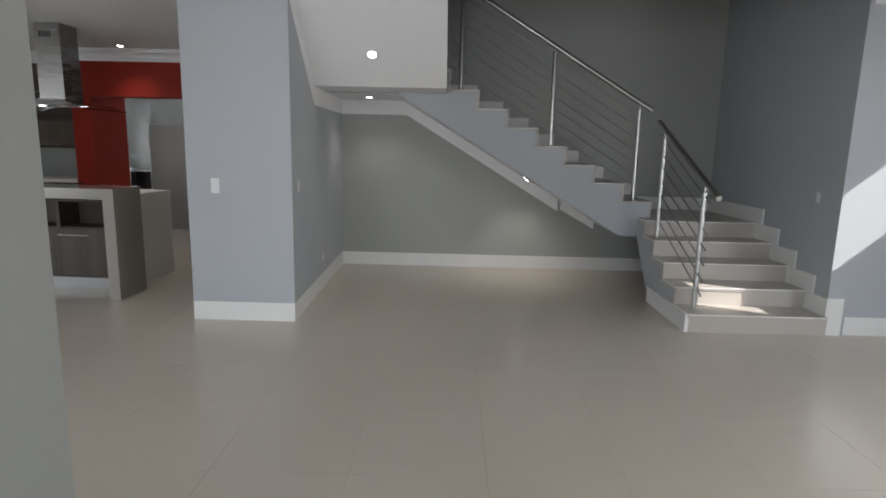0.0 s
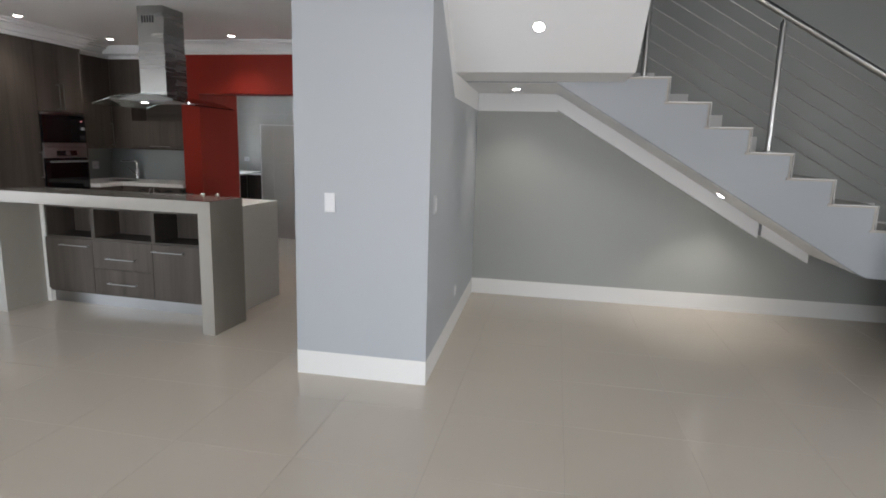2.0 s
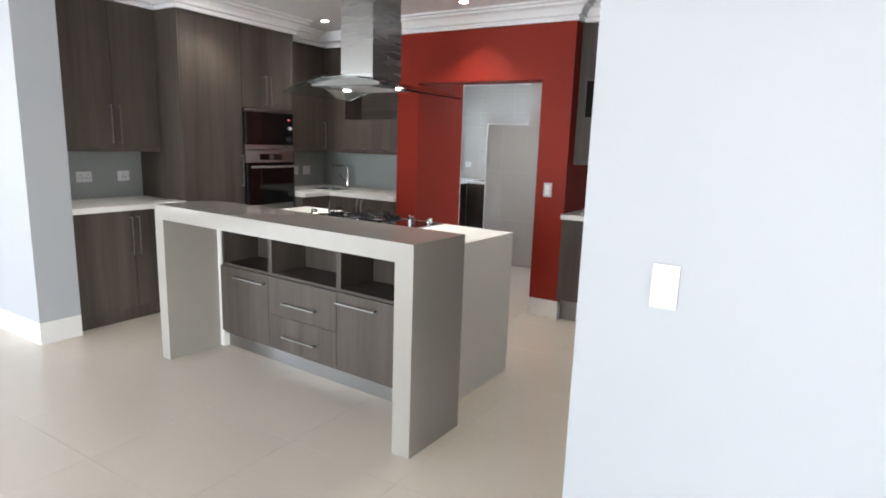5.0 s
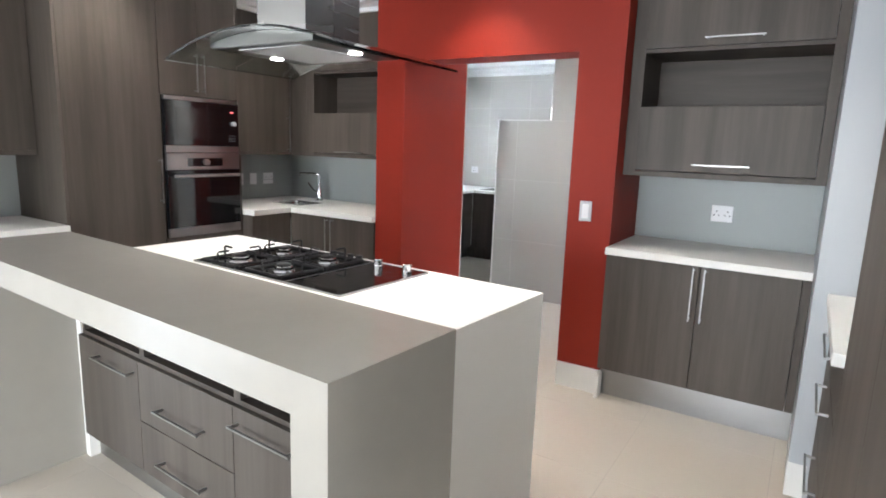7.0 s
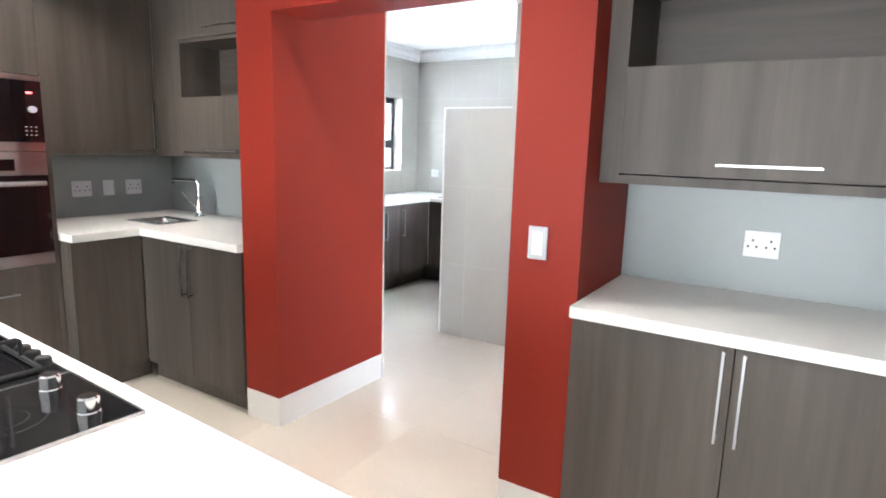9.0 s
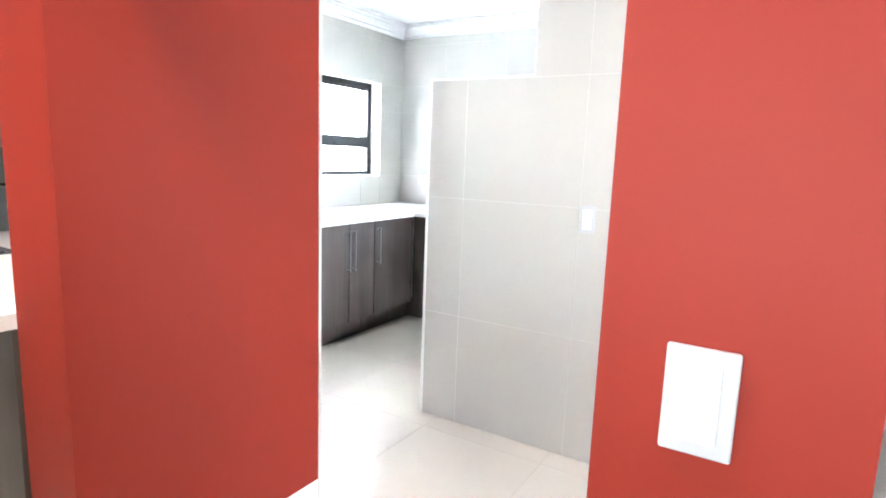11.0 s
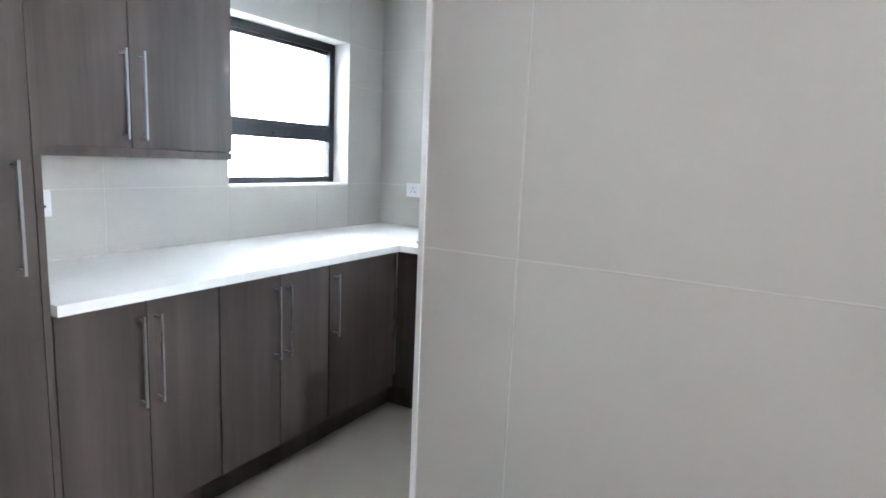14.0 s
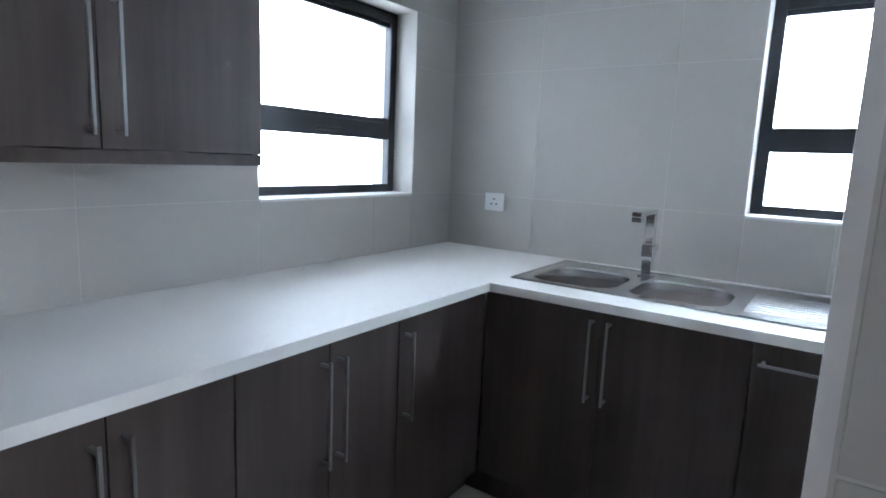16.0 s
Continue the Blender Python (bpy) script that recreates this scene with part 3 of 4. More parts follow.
plate(Face("+x", SX + 0.0015), 8.80, 1.11, 0.15, 0.095, "power_socket", "white double power socket under the wall cabinets", 2)
plate(Face("-y", SY - 0.0015), -5.77, 1.13, 0.105, 0.085, "power_socket", "white power socket in the tiled corner", 1)

# ---- kitchen cabinets ----


def carcass(fc, cab, u0, u1, depth, z0, z1, mat, t=0.018, front=0.0195):
    """Side panels, floor, top and back of a cabinet, behind its doors."""
    for name, *r in (("side_panel", u0, u0 + t, front, depth, z0, z1), ("side_panel", u1 - t, u1, front, depth, z0, z1), ("base_panel", u0 + t, u1 - t, front, depth, z0, z0 + t),
                     ("top_panel", u0 + t, u1 - t, front, depth, z1 - t, z1), ("back_panel", u0 + t, u1 - t, depth - 0.006, depth, z0 + t, z1 - t)):
        part(name, fc.box(*r), mat, cab)


def base_unit(fc, u0, u1, depth, label, doors=2, mat=None, ztop=0.878, kick=0.10, kickmat=None, handles="pair", setback=0.05, hz=(0.56, 0.80), plinth=None):
    mat = mat or M_WOOD
    cab = thing("base_cabinet", fc.p((u0 + u1) / 2, depth / 2, 0), label, "cabinet")
    carcass(fc, cab, u0, u1, depth, kick, ztop, mat)
    pa, pb = plinth or (u0, u1)
    part("plinth", fc.box(pa, pb, setback, setback + 0.016, 0, kick), kickmat or M_STEELX, cab, "brushed steel plinth" if kickmat is None else "")
    w = (u1 - u0) / doors
    for i in range(doors):
        a, b = u0 + i * w, u0 + (i + 1) * w
        d = door_panel(fc, cab, a, b, kick + 0.004, ztop - 0.002, mat)
        if handles == "pair":
            hu = b - 0.028 if i % 2 == 0 else a + 0.028
        elif handles == "none":
            continue
        else:
            hu = a + 0.028 if handles == "left" else b - 0.028
        bar_handle(fc, d, hu, hu, *hz)
    return cab


def wall_unit(fc, u0, u1, depth, z0, z1, label, splits, mat=None, handles=(), rail=0.03):
    """A wall cabinet with upright doors; splits: the doors' edges."""
    mat = mat or M_WOOD
    cab = thing("wall_cabinet", fc.p((u0 + u1) / 2, depth / 2, z0), label, "wall cabinet")
    carcass(fc, cab, u0, u1, depth, z0, z1, mat)
    for a, b in zip(splits, splits[1:]):
        d = door_panel(fc, cab, a, b, z0 + rail, z1, mat)
        for hu, h0, h1 in handles:
            if a < hu < b:
                bar_handle(fc, d, hu, hu, h0, h1)
    if rail:
        part("light_rail", fc.box(u0, u1, 0.003, 0.022, z0, z0 + rail - 0.001), mat, cab)
    return cab


def flap_unit(fc, u0, u1, depth, label, side_l, side_r, zs, hz, hspan, mat=None):
    """A lift-up wall cabinet: lower flap, open shelf, upper flap. zs: bottom, flap, shelf, upper flap, top."""
    mat = mat or M_WOOD
    cab = thing("wall_cabinet", fc.p((u0 + u1) / 2, depth / 2, zs[0]), label, "wall cabinet")
    a, b = u0 + side_l, u1 - side_r
    for name, *r in (("side_panel", u0, a, 0.0, depth, zs[0], zs[4]), ("side_panel", b, u1, 0.0, depth, zs[0], zs[4]), ("base_panel", a, b, 0.0, depth, zs[0], zs[1] - 0.003),
                     ("shelf", a, b, 0.021, depth, zs[2] - 0.02, zs[2]), ("top_shelf", a, b, 0.005, depth, zs[3] - 0.02, zs[3])):
        part(name, fc.box(*r), mat, cab)
    part("shelf_back", fc.box(a, b, depth - 0.012, depth - 0.002, zs[2], zs[3] - 0.02), M_WOODX, cab)
    for z0, z1, h in ((zs[1], zs[2], hz[0]), (zs[3], zs[4], hz[1])):
        d = door_panel(fc, cab, a, b, z0, z1, mat, "flap_door", proud=0.006)
        bar_handle(fc, d, hspan[0], hspan[1], h, h, reach=0.04)
    return cab


def slab(xs, ys, z0, z1, skip=()):
    """One slab over a grid of cells, with the skipped cells cut out."""
    bm = bmesh.new()
    put = {}

    def v(i, j, z):
        if (i, j, z) not in put:
            put[(i, j, z)] = bm.verts.new((xs[i], ys[j], z))
        return put[(i, j, z)]

    cells = {(i, j) for i in range(len(xs) - 1) for j in range(len(ys) - 1)} - set(skip)
    for i, j in sorted(cells):
        for z in (z0, z1):
            bm.faces.new((v(i, j, z), v(i + 1, j, z), v(i + 1, j + 1, z), v(i, j + 1, z)))
        for di, dj, (a, b), (c, d) in ((-1, 0, (0, 0), (0, 1)), (1, 0, (1, 0), (1, 1)), (0, -1, (0, 0), (1, 0)), (0, 1, (0, 1), (1, 1))):
            if (i + di, j + dj) not in cells:
                bm.faces.new((v(i + a, j + b, z0), v(i + c, j + d, z0), v(i + c, j + d, z1), v(i + a, j + b, z1)))
    return bm


def worktop(name, bm, label, mat=None):
    return solid(name, bm, mat or M_QUARTZ, label, "worktop", kind="thing")


F_W = Face("+x", -5.415)
TOP = 2.455
F_WU = Face("+x", -5.70)
# run beside the column
base_unit(F_W, 4.44, 5.330, 0.60, "grey oak base cabinet with two doors beside the column", kickmat=M_WOOD, hz=(0.54, 0.82), setback=0.03)
worktop("worktop", boxes((-6.02, -5.378, 4.425, 5.333, 0.879, 0.92), bevel=0.003), "white quartz worktop beside the tall cabinet")
wall_unit(F_WU, 4.56, 5.330, 0.31, 1.315, TOP, "grey oak wall cabinet with two tall doors", [4.56, 4.945, 5.330], handles=((4.912, 1.39, 1.67), (4.978, 1.39, 1.67)))
solid("filler_panel", box(-5.70, -6.01, 4.425, 4.559, 1.315, TOP), M_WOOD, "grey oak filler panel beside the column", "panel", kind="thing")
solid("splashback", box(-6.019, -6.012, 4.425, 5.333, 0.92, 1.315), M_SPLASH, "pale grey-green painted glass splashback", "splashback", kind="thing")

# tall cabinet and oven column
tallc = thing("tall_cabinet", (-5.7, 5.69, 0), "tall grey oak pantry cabinet with one long door", "cabinet")
carcass(F_W, tallc, 5.335, 5.950, 0.60, 0.10, TOP, M_WOOD)
part("side_panel", F_W.box(5.333, 5.351, 0.0, 0.60, 0.0, TOP), M_WOOD, tallc)
part("plinth", F_W.box(5.351, 5.950, 0.04, 0.056, 0, 0.10), M_WOOD, tallc)
d = door_panel(F_W, tallc, 5.351, 5.950, 0.104, TOP, M_WOOD)
bar_handle(F_W, d, 5.923, 5.923, 1.026, 1.292)

ovc = thing("oven_cabinet", (-5.7, 6.3, 0), "tall grey oak cabinet around microwave and oven", "cabinet")
for name, *r in (("side_panel", 5.952, 5.968, 0.0195, 0.60, 0.10, TOP), ("side_panel", 6.555, 6.580, 0.0, 0.60, 0.0, TOP), ("base_panel", 5.968, 6.555, 0.0195, 0.60, 0.10, 0.12),
                 ("shelf", 5.968, 6.555, 0.0195, 0.60, 0.742, 0.764), ("shelf", 5.968, 6.555, 0.0195, 0.60, 1.725, 1.745), ("top_panel", 5.968, 6.555, 0.0195, 0.60, TOP - 0.02, TOP),
                 ("back_panel", 5.968, 6.555, 0.59, 0.60, 0.12, TOP - 0.02)):
    part(name, F_W.box(*r), M_WOOD, ovc)
part("plinth", F_W.box(5.952, 6.555, 0.04, 0.056, 0, 0.10), M_WOOD, ovc)
d = door_panel(F_W, ovc, 5.953, 6.555, 0.104, 0.762, M_WOOD, "drawer")
bar_handle(F_W, d, 6.055, 6.355, 0.63, 0.63)
for a, b, hu in ((5.953, 6.242, 6.213), (6.242, 6.555, 6.270)):
    d = door_panel(F_W, ovc, a, b, 1.728, TOP, M_WOOD)
    bar_handle(F_W, d, hu, hu, 1.768, 2.02)


def built_in(name, z0, z1, label, knob_z, kind):
    ob = thing(name, (-5.6, 6.26, z0), label, "microwave" if kind == "mw" else "oven")
    a, b = 5.971, 6.552
    part("casing", F_W.box(a, b, 0.01, 0.50, z0, z1), M_DARK, ob)
    if kind == "mw":
        part("top_strip", F_W.box(a, b, -0.012, 0.01, z1 - 0.025, z1, 0.002), M_STEELX, ob, "steel trim strip")
        part("bottom_strip", F_W.box(a, b, -0.012, 0.01, z0, z0 + 0.045, 0.002), M_STEELX, ob, "steel trim strip")
        door = part("door", F_W.box(a, b - 0.13, -0.016, 0.01, z0 + 0.046, z1 - 0.026, 0.002), M_BLACK, ob, "black glass door")
        part("window", F_W.box(a + 0.08, b - 0.20, -0.018, -0.0155, z0 + 0.09, z1 - 0.07), M_WINDOW, door)
        panel = part("control_panel", F_W.box(b - 0.129, b, -0.016, 0.01, z0 + 0.046, z1 - 0.026, 0.002), M_BLACK, ob, "black glass control panel")
        part("display", F_W.box(b - 0.070, b - 0.042, -0.0175, -0.0155, z1 - 0.089, z1 - 0.081), M_DISPLAY, panel, "red lit digits")
        k = part("knob", tube([(-5.415 + 0.016, b - 0.05, knob_z), (-5.415 + 0.040, b - 0.05, knob_z)], 0.016, 20), M_SILVER, panel, smooth=True)
        for i in range(3):
            for j in range(3):
                part("button_mark", F_W.box(b - 0.085 + 0.022 * j, b - 0.077 + 0.022 * j, -0.0168, -0.0155, z0 + 0.08 + 0.02 * i, z0 + 0.084 + 0.02 * i), M_SILVER, panel)
    else:
        part("control_panel", F_W.box(a, b, -0.014, 0.01, z1 - 0.115, z1, 0.002), M_STEELX, ob, "brushed steel control panel")
        part("display", F_W.box(6.125, 6.405, -0.0155, -0.0135, z1 - 0.092, z1 - 0.035), M_BLACK, ob, "black display strip")
        part("dial", tube([(-5.415 + 0.014, 6.265, z1 - 0.063), (-5.415 + 0.038, 6.265, z1 - 0.063)], 0.023, 24), M_STEELX, ob, "steel dial", smooth=True)
        door = part("door", F_W.box(a, b, -0.018, 0.01, z0 + 0.062, z1 - 0.118, 0.002), M_BLACK, ob, "black glass oven door")
        part("handle", tube([(-5.415 + 0.055, a + 0.03, z1 - 0.155), (-5.415 + 0.055, b - 0.03, z1 - 0.155)], 0.011, 12), M_RAIL, door, "steel bar handle", smooth=True)
        for u in (a + 0.06, b - 0.06):
            part("handle_post", tube([(-5.415 + 0.017, u, z1 - 0.155), (-5.415 + 0.055, u, z1 - 0.155)], 0.008, 10), M_STEEL, door, smooth=True)
        part("bottom_strip", F_W.box(a, b, -0.014, 0.01, z0, z0 + 0.06, 0.002), M_STEELX, ob, "brushed steel strip")
    return ob


built_in("built_in_microwave", 1.349, 1.723, "black glass and steel built-in microwave above the oven", 1.557, "mw")
built_in("built_in_oven", 0.766, 1.345, "steel and black glass built-in oven under the microwave", 0, "oven")

# sink corner
F_SN = Face("-y", 6.975)
F_SC = Face("+x", -5.31)
cab = thing("base_cabinet", (-5.7, 6.8, 0), "grey oak corner base cabinet beside the oven", "cabinet")
carcass(F_SC, cab, 6.585, 6.972, 0.60, 0.10, 0.878, M_WOOD)
door_panel(F_SC, cab, 6.585, 6.972, 0.104, 0.876, M_WOOD)
part("plinth", F_SC.box(6.585, 7.02, 0.05, 0.066, 0, 0.10), M_WOOD, cab)
base_unit(F_SN, -5.308, -4.437, 0.66, "grey oak base cabinet with two doors under the prep sink", kickmat=M_WOOD, hz=(0.59, 0.85))
SKX0, SKX1, SKY0, SKY1 = -5.66, -5.34, 7.10, 7.36
bm = slab([-6.02, SKX0, SKX1, -5.28, -4.432], [6.585, 6.948, SKY0, SKY1, 7.648], 0.879, 0.92, [(3, 0), (1, 2)])
worktop("worktop", bm, "white quartz L-shaped worktop around the prep sink")
solid("splashback", boxes((-6.019, -6.012, 6.585, 7.64, 0.92, 1.34)), M_SPLASH, "pale grey-green painted glass splashback", "splashback", kind="thing")
solid("splashback", boxes((-6.011, -4.432, 7.640, 7.648, 0.92, 1.34)), M_SPLASH, "pale grey-green glass splashback behind the tap", "splashback", kind="thing")
wall_unit(F_WU, 6.585, 7.345, 0.31, 1.325, TOP, "grey oak corner wall cabinet", [6.585, 7.345], handles=((7.305, 1.375, 1.645),))
F_SU = Face("-y", 7.345)
solid("filler_panel", box(-5.70, -5.502, 7.345, 7.365, 1.325, TOP), M_WOOD, "grey oak corner filler panel", "panel", kind="thing")
flap_unit(F_SU, -5.50, -4.432, 0.30, "grey oak lift-up wall cabinet with an open shelf", 0.085, 0.02, (1.325, 1.355, 1.69, 2.03, TOP), (1.37, 2.08), (-5.13, -4.88))


def rounded(cx, cy, w, h, r, z, n=5):
    pts = []
    for sx, sy, a0 in ((1, 1, 0), (-1, 1, 90), (-1, -1, 180), (1, -1, 270)):
        for i in range(n + 1):
            a = radians(a0 + 90 * i / n)
            pts.append((cx + sx * (w / 2 - r) + r * math.cos(a), cy + sy * (h / 2 - r) + r * math.sin(a), z))
    return pts


def bowl_cell(bm, x0, x1, y0, y1, bowl, z, deep):
    """A flat cell with a rounded basin pressed into it."""
    cx, cy, w, h, r = bowl
    loft(bm, [rounded((x0 + x1) / 2, (y0 + y1) / 2, x1 - x0, y1 - y0, 0.002, z), rounded(cx, cy, w + 0.012, h + 0.012, r + 0.006, z),
              rounded(cx, cy, w, h, r, z - 0.006), rounded(cx, cy, w - 0.02, h - 0.02, r, z - deep + 0.03), rounded(cx, cy, w - 0.08, h - 0.08, r * 0.7, z - deep)], False, True)
    return bm


sink = thing("prep_sink", (-5.50, 7.23, 0.88), "small square steel prep sink set in the worktop", "sink")
part("basin", bowl_cell(bmesh.new(), SKX0 - 0.012, SKX1 + 0.012, SKY0 - 0.012, SKY1 + 0.012, (-5.50, 7.23, 0.29, 0.22, 0.05), 0.9225, 0.15), M_SINK, sink, smooth=True)
part("drain", turned(-5.50, 7.23, [(0.04, 0.7735), (0.036, 0.777), (0.012, 0.775)], 20), M_CHROME, sink, smooth=True)
tap = thing("kitchen_tap", (-5.505, 7.50, 0.92), "chrome mixer tap with a long level spout", "tap")
part("column", turned(-5.505, 7.50, [(0.032, 0.9205), (0.032, 0.928), (0.026, 0.936), (0.026, 1.02), (0.018, 1.05), (0.013, 1.06)], 18), M_CHROME, tap, smooth=True)
part("spout", tube([(-5.505, 7.50, 1.03), (-5.507, 7.499, 1.14), (-5.513, 7.497, 1.158), (-5.53, 7.49, 1.165), (-5.67, 7.43, 1.165), (-5.677, 7.427, 1.16), (-5.679, 7.426, 1.14)], 0.012, 12), M_CHROME, tap, smooth=True)
part("lever", tube([(-5.505, 7.50, 0.975), (-5.545, 7.465, 1.02), (-5.585, 7.435, 1.085)], 0.014, 10, squash=0.6), M_CHROME, tap, smooth=True)

# niche beside the red pier
F_N = Face("-y", 6.93)
base_unit(F_N, -2.645, -1.722, 0.60, "grey oak base cabinet with two doors in the niche", hz=(0.59, 0.855), kick=0.185, setback=0.09, plinth=(-2.688, -1.682))
solid("filler_panel", box(-2.687, -2.647, 6.945, 7.53, 0.1855, 0.878), M_WOOD, "narrow grey oak filler panel beside the red pier", "panel", kind="thing")
solid("filler_panel", box(-1.720, -1.682, 6.945, 7.53, 0.1855, 0.878), M_WOOD, "grey oak filler panel beside the niche cabinet", "panel", kind="thing")
worktop("worktop", boxes((-2.688, -1.682, 6.907, 7.538, 0.879, 0.92), bevel=0.003), "white quartz worktop in the niche")
solid("splashback", box(-2.688, -1.682, 7.532, 7.539, 0.92, 1.33), M_SPLASH, "pale blue-grey painted glass splashback in the niche", "splashback", kind="thing")
flap_unit(Face("-y", 7.125), -2.688, -1.682, 0.40, "grey oak lift-up wall cabinet with an open shelf in the niche", 0.07, 0.05, (1.325, 1.358, 1.715, 2.025, TOP), (1.40, 2.065), (-2.30, -2.04))

# run behind the pillar wall
F_E = Face("-x", -1.60)
tl = thing("tall_cabinet", (-1.36, 4.97, 0), "tall grey oak cabinet behind the wall end", "cabinet")
carcass(F_E, tl, 4.285, 5.60, 0.51, 0.10, TOP, M_WOOD)
part("plinth", F_E.box(4.285, 5.60, 0.05, 0.066, 0, 0.10), M_STEELX, tl, "brushed steel plinth")
for a, b in ((4.285, 4.94), (4.94, 5.60)):
    door_panel(F_E, tl, a, b, 0.104, TOP, M_WOOD)
dr = thing("drawer_cabinet", (-1.36, 6.06, 0), "grey oak drawer cabinet with steel handles", "cabinet")
carcass(F_E, dr, 5.602, 6.455, 0.51, 0.10, 0.878, M_WOOD)
part("plinth", F_E.box(5.602, 6.455, 0.05, 0.066, 0, 0.10), M_STEELX, dr, "brushed steel plinth")
for z0, z1 in ((0.104, 0.39), (0.39, 0.68), (0.68, 0.876)):
    d = door_panel(F_E, dr, 5.604, 6.453, z0, z1, M_WOOD, "drawer")
    bar_handle(F_E, d, 5.89, 6.18, z1 - 0.06, z1 - 0.06)
worktop("worktop", boxes((-1.632, -1.082, 5.602, 6.457, 0.879, 0.92), bevel=0.003), "white quartz worktop over the drawers")

# ---- bar and island ----
ISLAND = []
bar = thing("breakfast_bar", (-3.48, 4.62, 0), "grey engineered stone breakfast bar with waterfall ends", "breakfast bar")
ISLAND.append(bar)
for piece, outline in (("bar_top", [(-4.52, 1.026), (-2.44, 1.026), (-2.545, 0.934), (-4.43, 0.934)]),
                       ("leg", [(-4.52, 0), (-4.52, 1.026), (-4.43, 0.934), (-4.43, 0)]),
                       ("leg", [(-2.44, 1.026), (-2.44, 0), (-2.545, 0), (-2.545, 0.934)])):
    part(piece, prism(outline, "y", 4.41, 4.83), M_STONE, bar)
isl = thing("island_worktop", (-3.53, 5.25, 0), "white quartz island worktop with waterfall ends", "worktop")
ISLAND.append(isl)
CX0, CX1, CY0, CY1 = -3.998, -3.122, 5.114, 5.616
IZ = 0.028
bm = slab([-4.49, CX0, CX1, -2.605], [4.832, CY0, CY1, 5.668], 0.883, 0.925, [(1, 1)])
part("top", bm, M_QUARTZ, isl)
part("waterfall_end", box(-2.647, -2.605, 4.832, 5.668, 0, 0.8828), M_QUARTZ, isl)
part("waterfall_end", box(-4.4285, -4.388, 4.79, 5.668, 0, 0.8828), M_QUARTZ, isl)
F_I = Face("-y", 4.797)
BAYS = [-4.386, -3.886, -3.277, -2.649]
for i, (a, b) in enumerate(zip(BAYS, BAYS[1:])):
    cab = thing("island_cabinet", ((a + b) / 2, 5.0, 0), ["grey oak cabinet with an open box over a door", "grey oak cabinet with an open box over two drawers", "grey oak cabinet with an open box over a door"][i], "cabinet", "cabinets under the bar")
    ISLAND.append(cab)
    carcass(F_I, cab, a, b, 0.29, 0.105, 0.878, M_WOOD, front=0.0)
    part("shelf", F_I.box(a + 0.018, b - 0.018, 0.0, 0.283, 0.592, 0.610), M_WOODX, cab)
    part("plinth", F_I.box(a, b, 0.035, 0.05, 0, 0.104), M_STEELX, cab, "brushed steel plinth")
    f2 = Face("-y", 4.777)
    mid = (a + b) / 2
    if i == 1:
        for z0, z1, h in ((0.125, 0.345, 0.225), (0.345, 0.595, 0.443)):
            d = door_panel(f2, cab, a, b, z0, z1, M_WOOD, "drawer")
            bar_handle(f2, d, mid - 0.135, mid + 0.135, h, h)
    else:
        d = door_panel(f2, cab, a, b, 0.125, 0.595, M_WOOD)
        u = b - 0.31 if i == 0 else a + 0.03
        bar_handle(f2, d, u, u + 0.28, 0.537, 0.537)
back = thing("island_cabinet", (-3.5, 5.4, 0), "grey oak island cabinet under the hob", "cabinet", "cabinets under the hob")
ISLAND.append(back)
part("body", box(-4.386, -2.649, 5.089, 5.62, 0.10, 0.880), M_WOOD, back)
part("plinth", box(-4.386, -2.649, 5.50, 5.58, 0, 0.099), M_STEELX, back)

# ---- hob ----
XD = -3.416
gas = thing("gas_hob", (-3.70, 5.365, 0.897), "black glass gas hob with four cast-iron burners", "hob")
part("glass_top", box(CX0 - 0.006, XD - 0.002, CY0 - 0.006, CY1 + 0.006, 0.8975, 0.9035, 0.002), M_BLACK, gas, "black glass plate")
part("trim", boxes((CX0 - 0.009, CX0 - 0.0062, CY0 - 0.009, CY1 + 0.009, 0.8975, 0.905), (CX0 - 0.006, XD - 0.002, CY0 - 0.009, CY0 - 0.0062, 0.8975, 0.905), (CX0 - 0.006, XD - 0.002, CY1 + 0.0062, CY1 + 0.009, 0.8975, 0.905)), M_STEELX, gas, "thin steel edge trim")


def burner(x, y, r):
    b = part("burner", turned(x, y, [(r * 1.3, 0.904), (r * 1.25, 0.908), (r * 1.02, 0.910), (r * 1.02, 0.922), (r * 0.9, 0.925)], 24), M_CHROME, gas, "bright steel gas burner ring", smooth=True)
    part("cap", turned(x, y, [(r * 0.78, 0.925), (r * 0.80, 0.931), (r * 0.68, 0.934), (r * 0.25, 0.935)], 24), M_IRON, b, "black burner cap", smooth=True)
    s = 0.108
    bm = bmesh.new()
    for dx0, dy0, dx1, dy1 in ((-s, -s, s, -s), (-s, s, s, s), (-s, -s, -s, s), (s, -s, s, s)):
        tube([(x + dx0, y + dy0, 0.911), (x + dx1, y + dy1, 0.911)], 0.0058, 6, bm)
    for dx, dy in ((1, 0), (-1, 0), (0, 1), (0, -1)):
        tube([(x + dx * s, y + dy * s, 0.911), (x + dx * s, y + dy * s, 0.950), (x + dx * (s - 0.007), y + dy * (s - 0.007), 0.954), (x + dx * s * 0.50, y + dy * s * 0.50, 0.953)], 0.0046, 6, bm)
    for dx, dy in ((1, 1), (-1, 1), (1, -1), (-1, -1)):
        tube([(x + dx * s, y + dy * s, 0.9037), (x + dx * s, y + dy * s, 0.913)], 0.007, 6, bm)
    part("pan_support", bm, M_IRON, b, "cast-iron pan support", smooth=True)


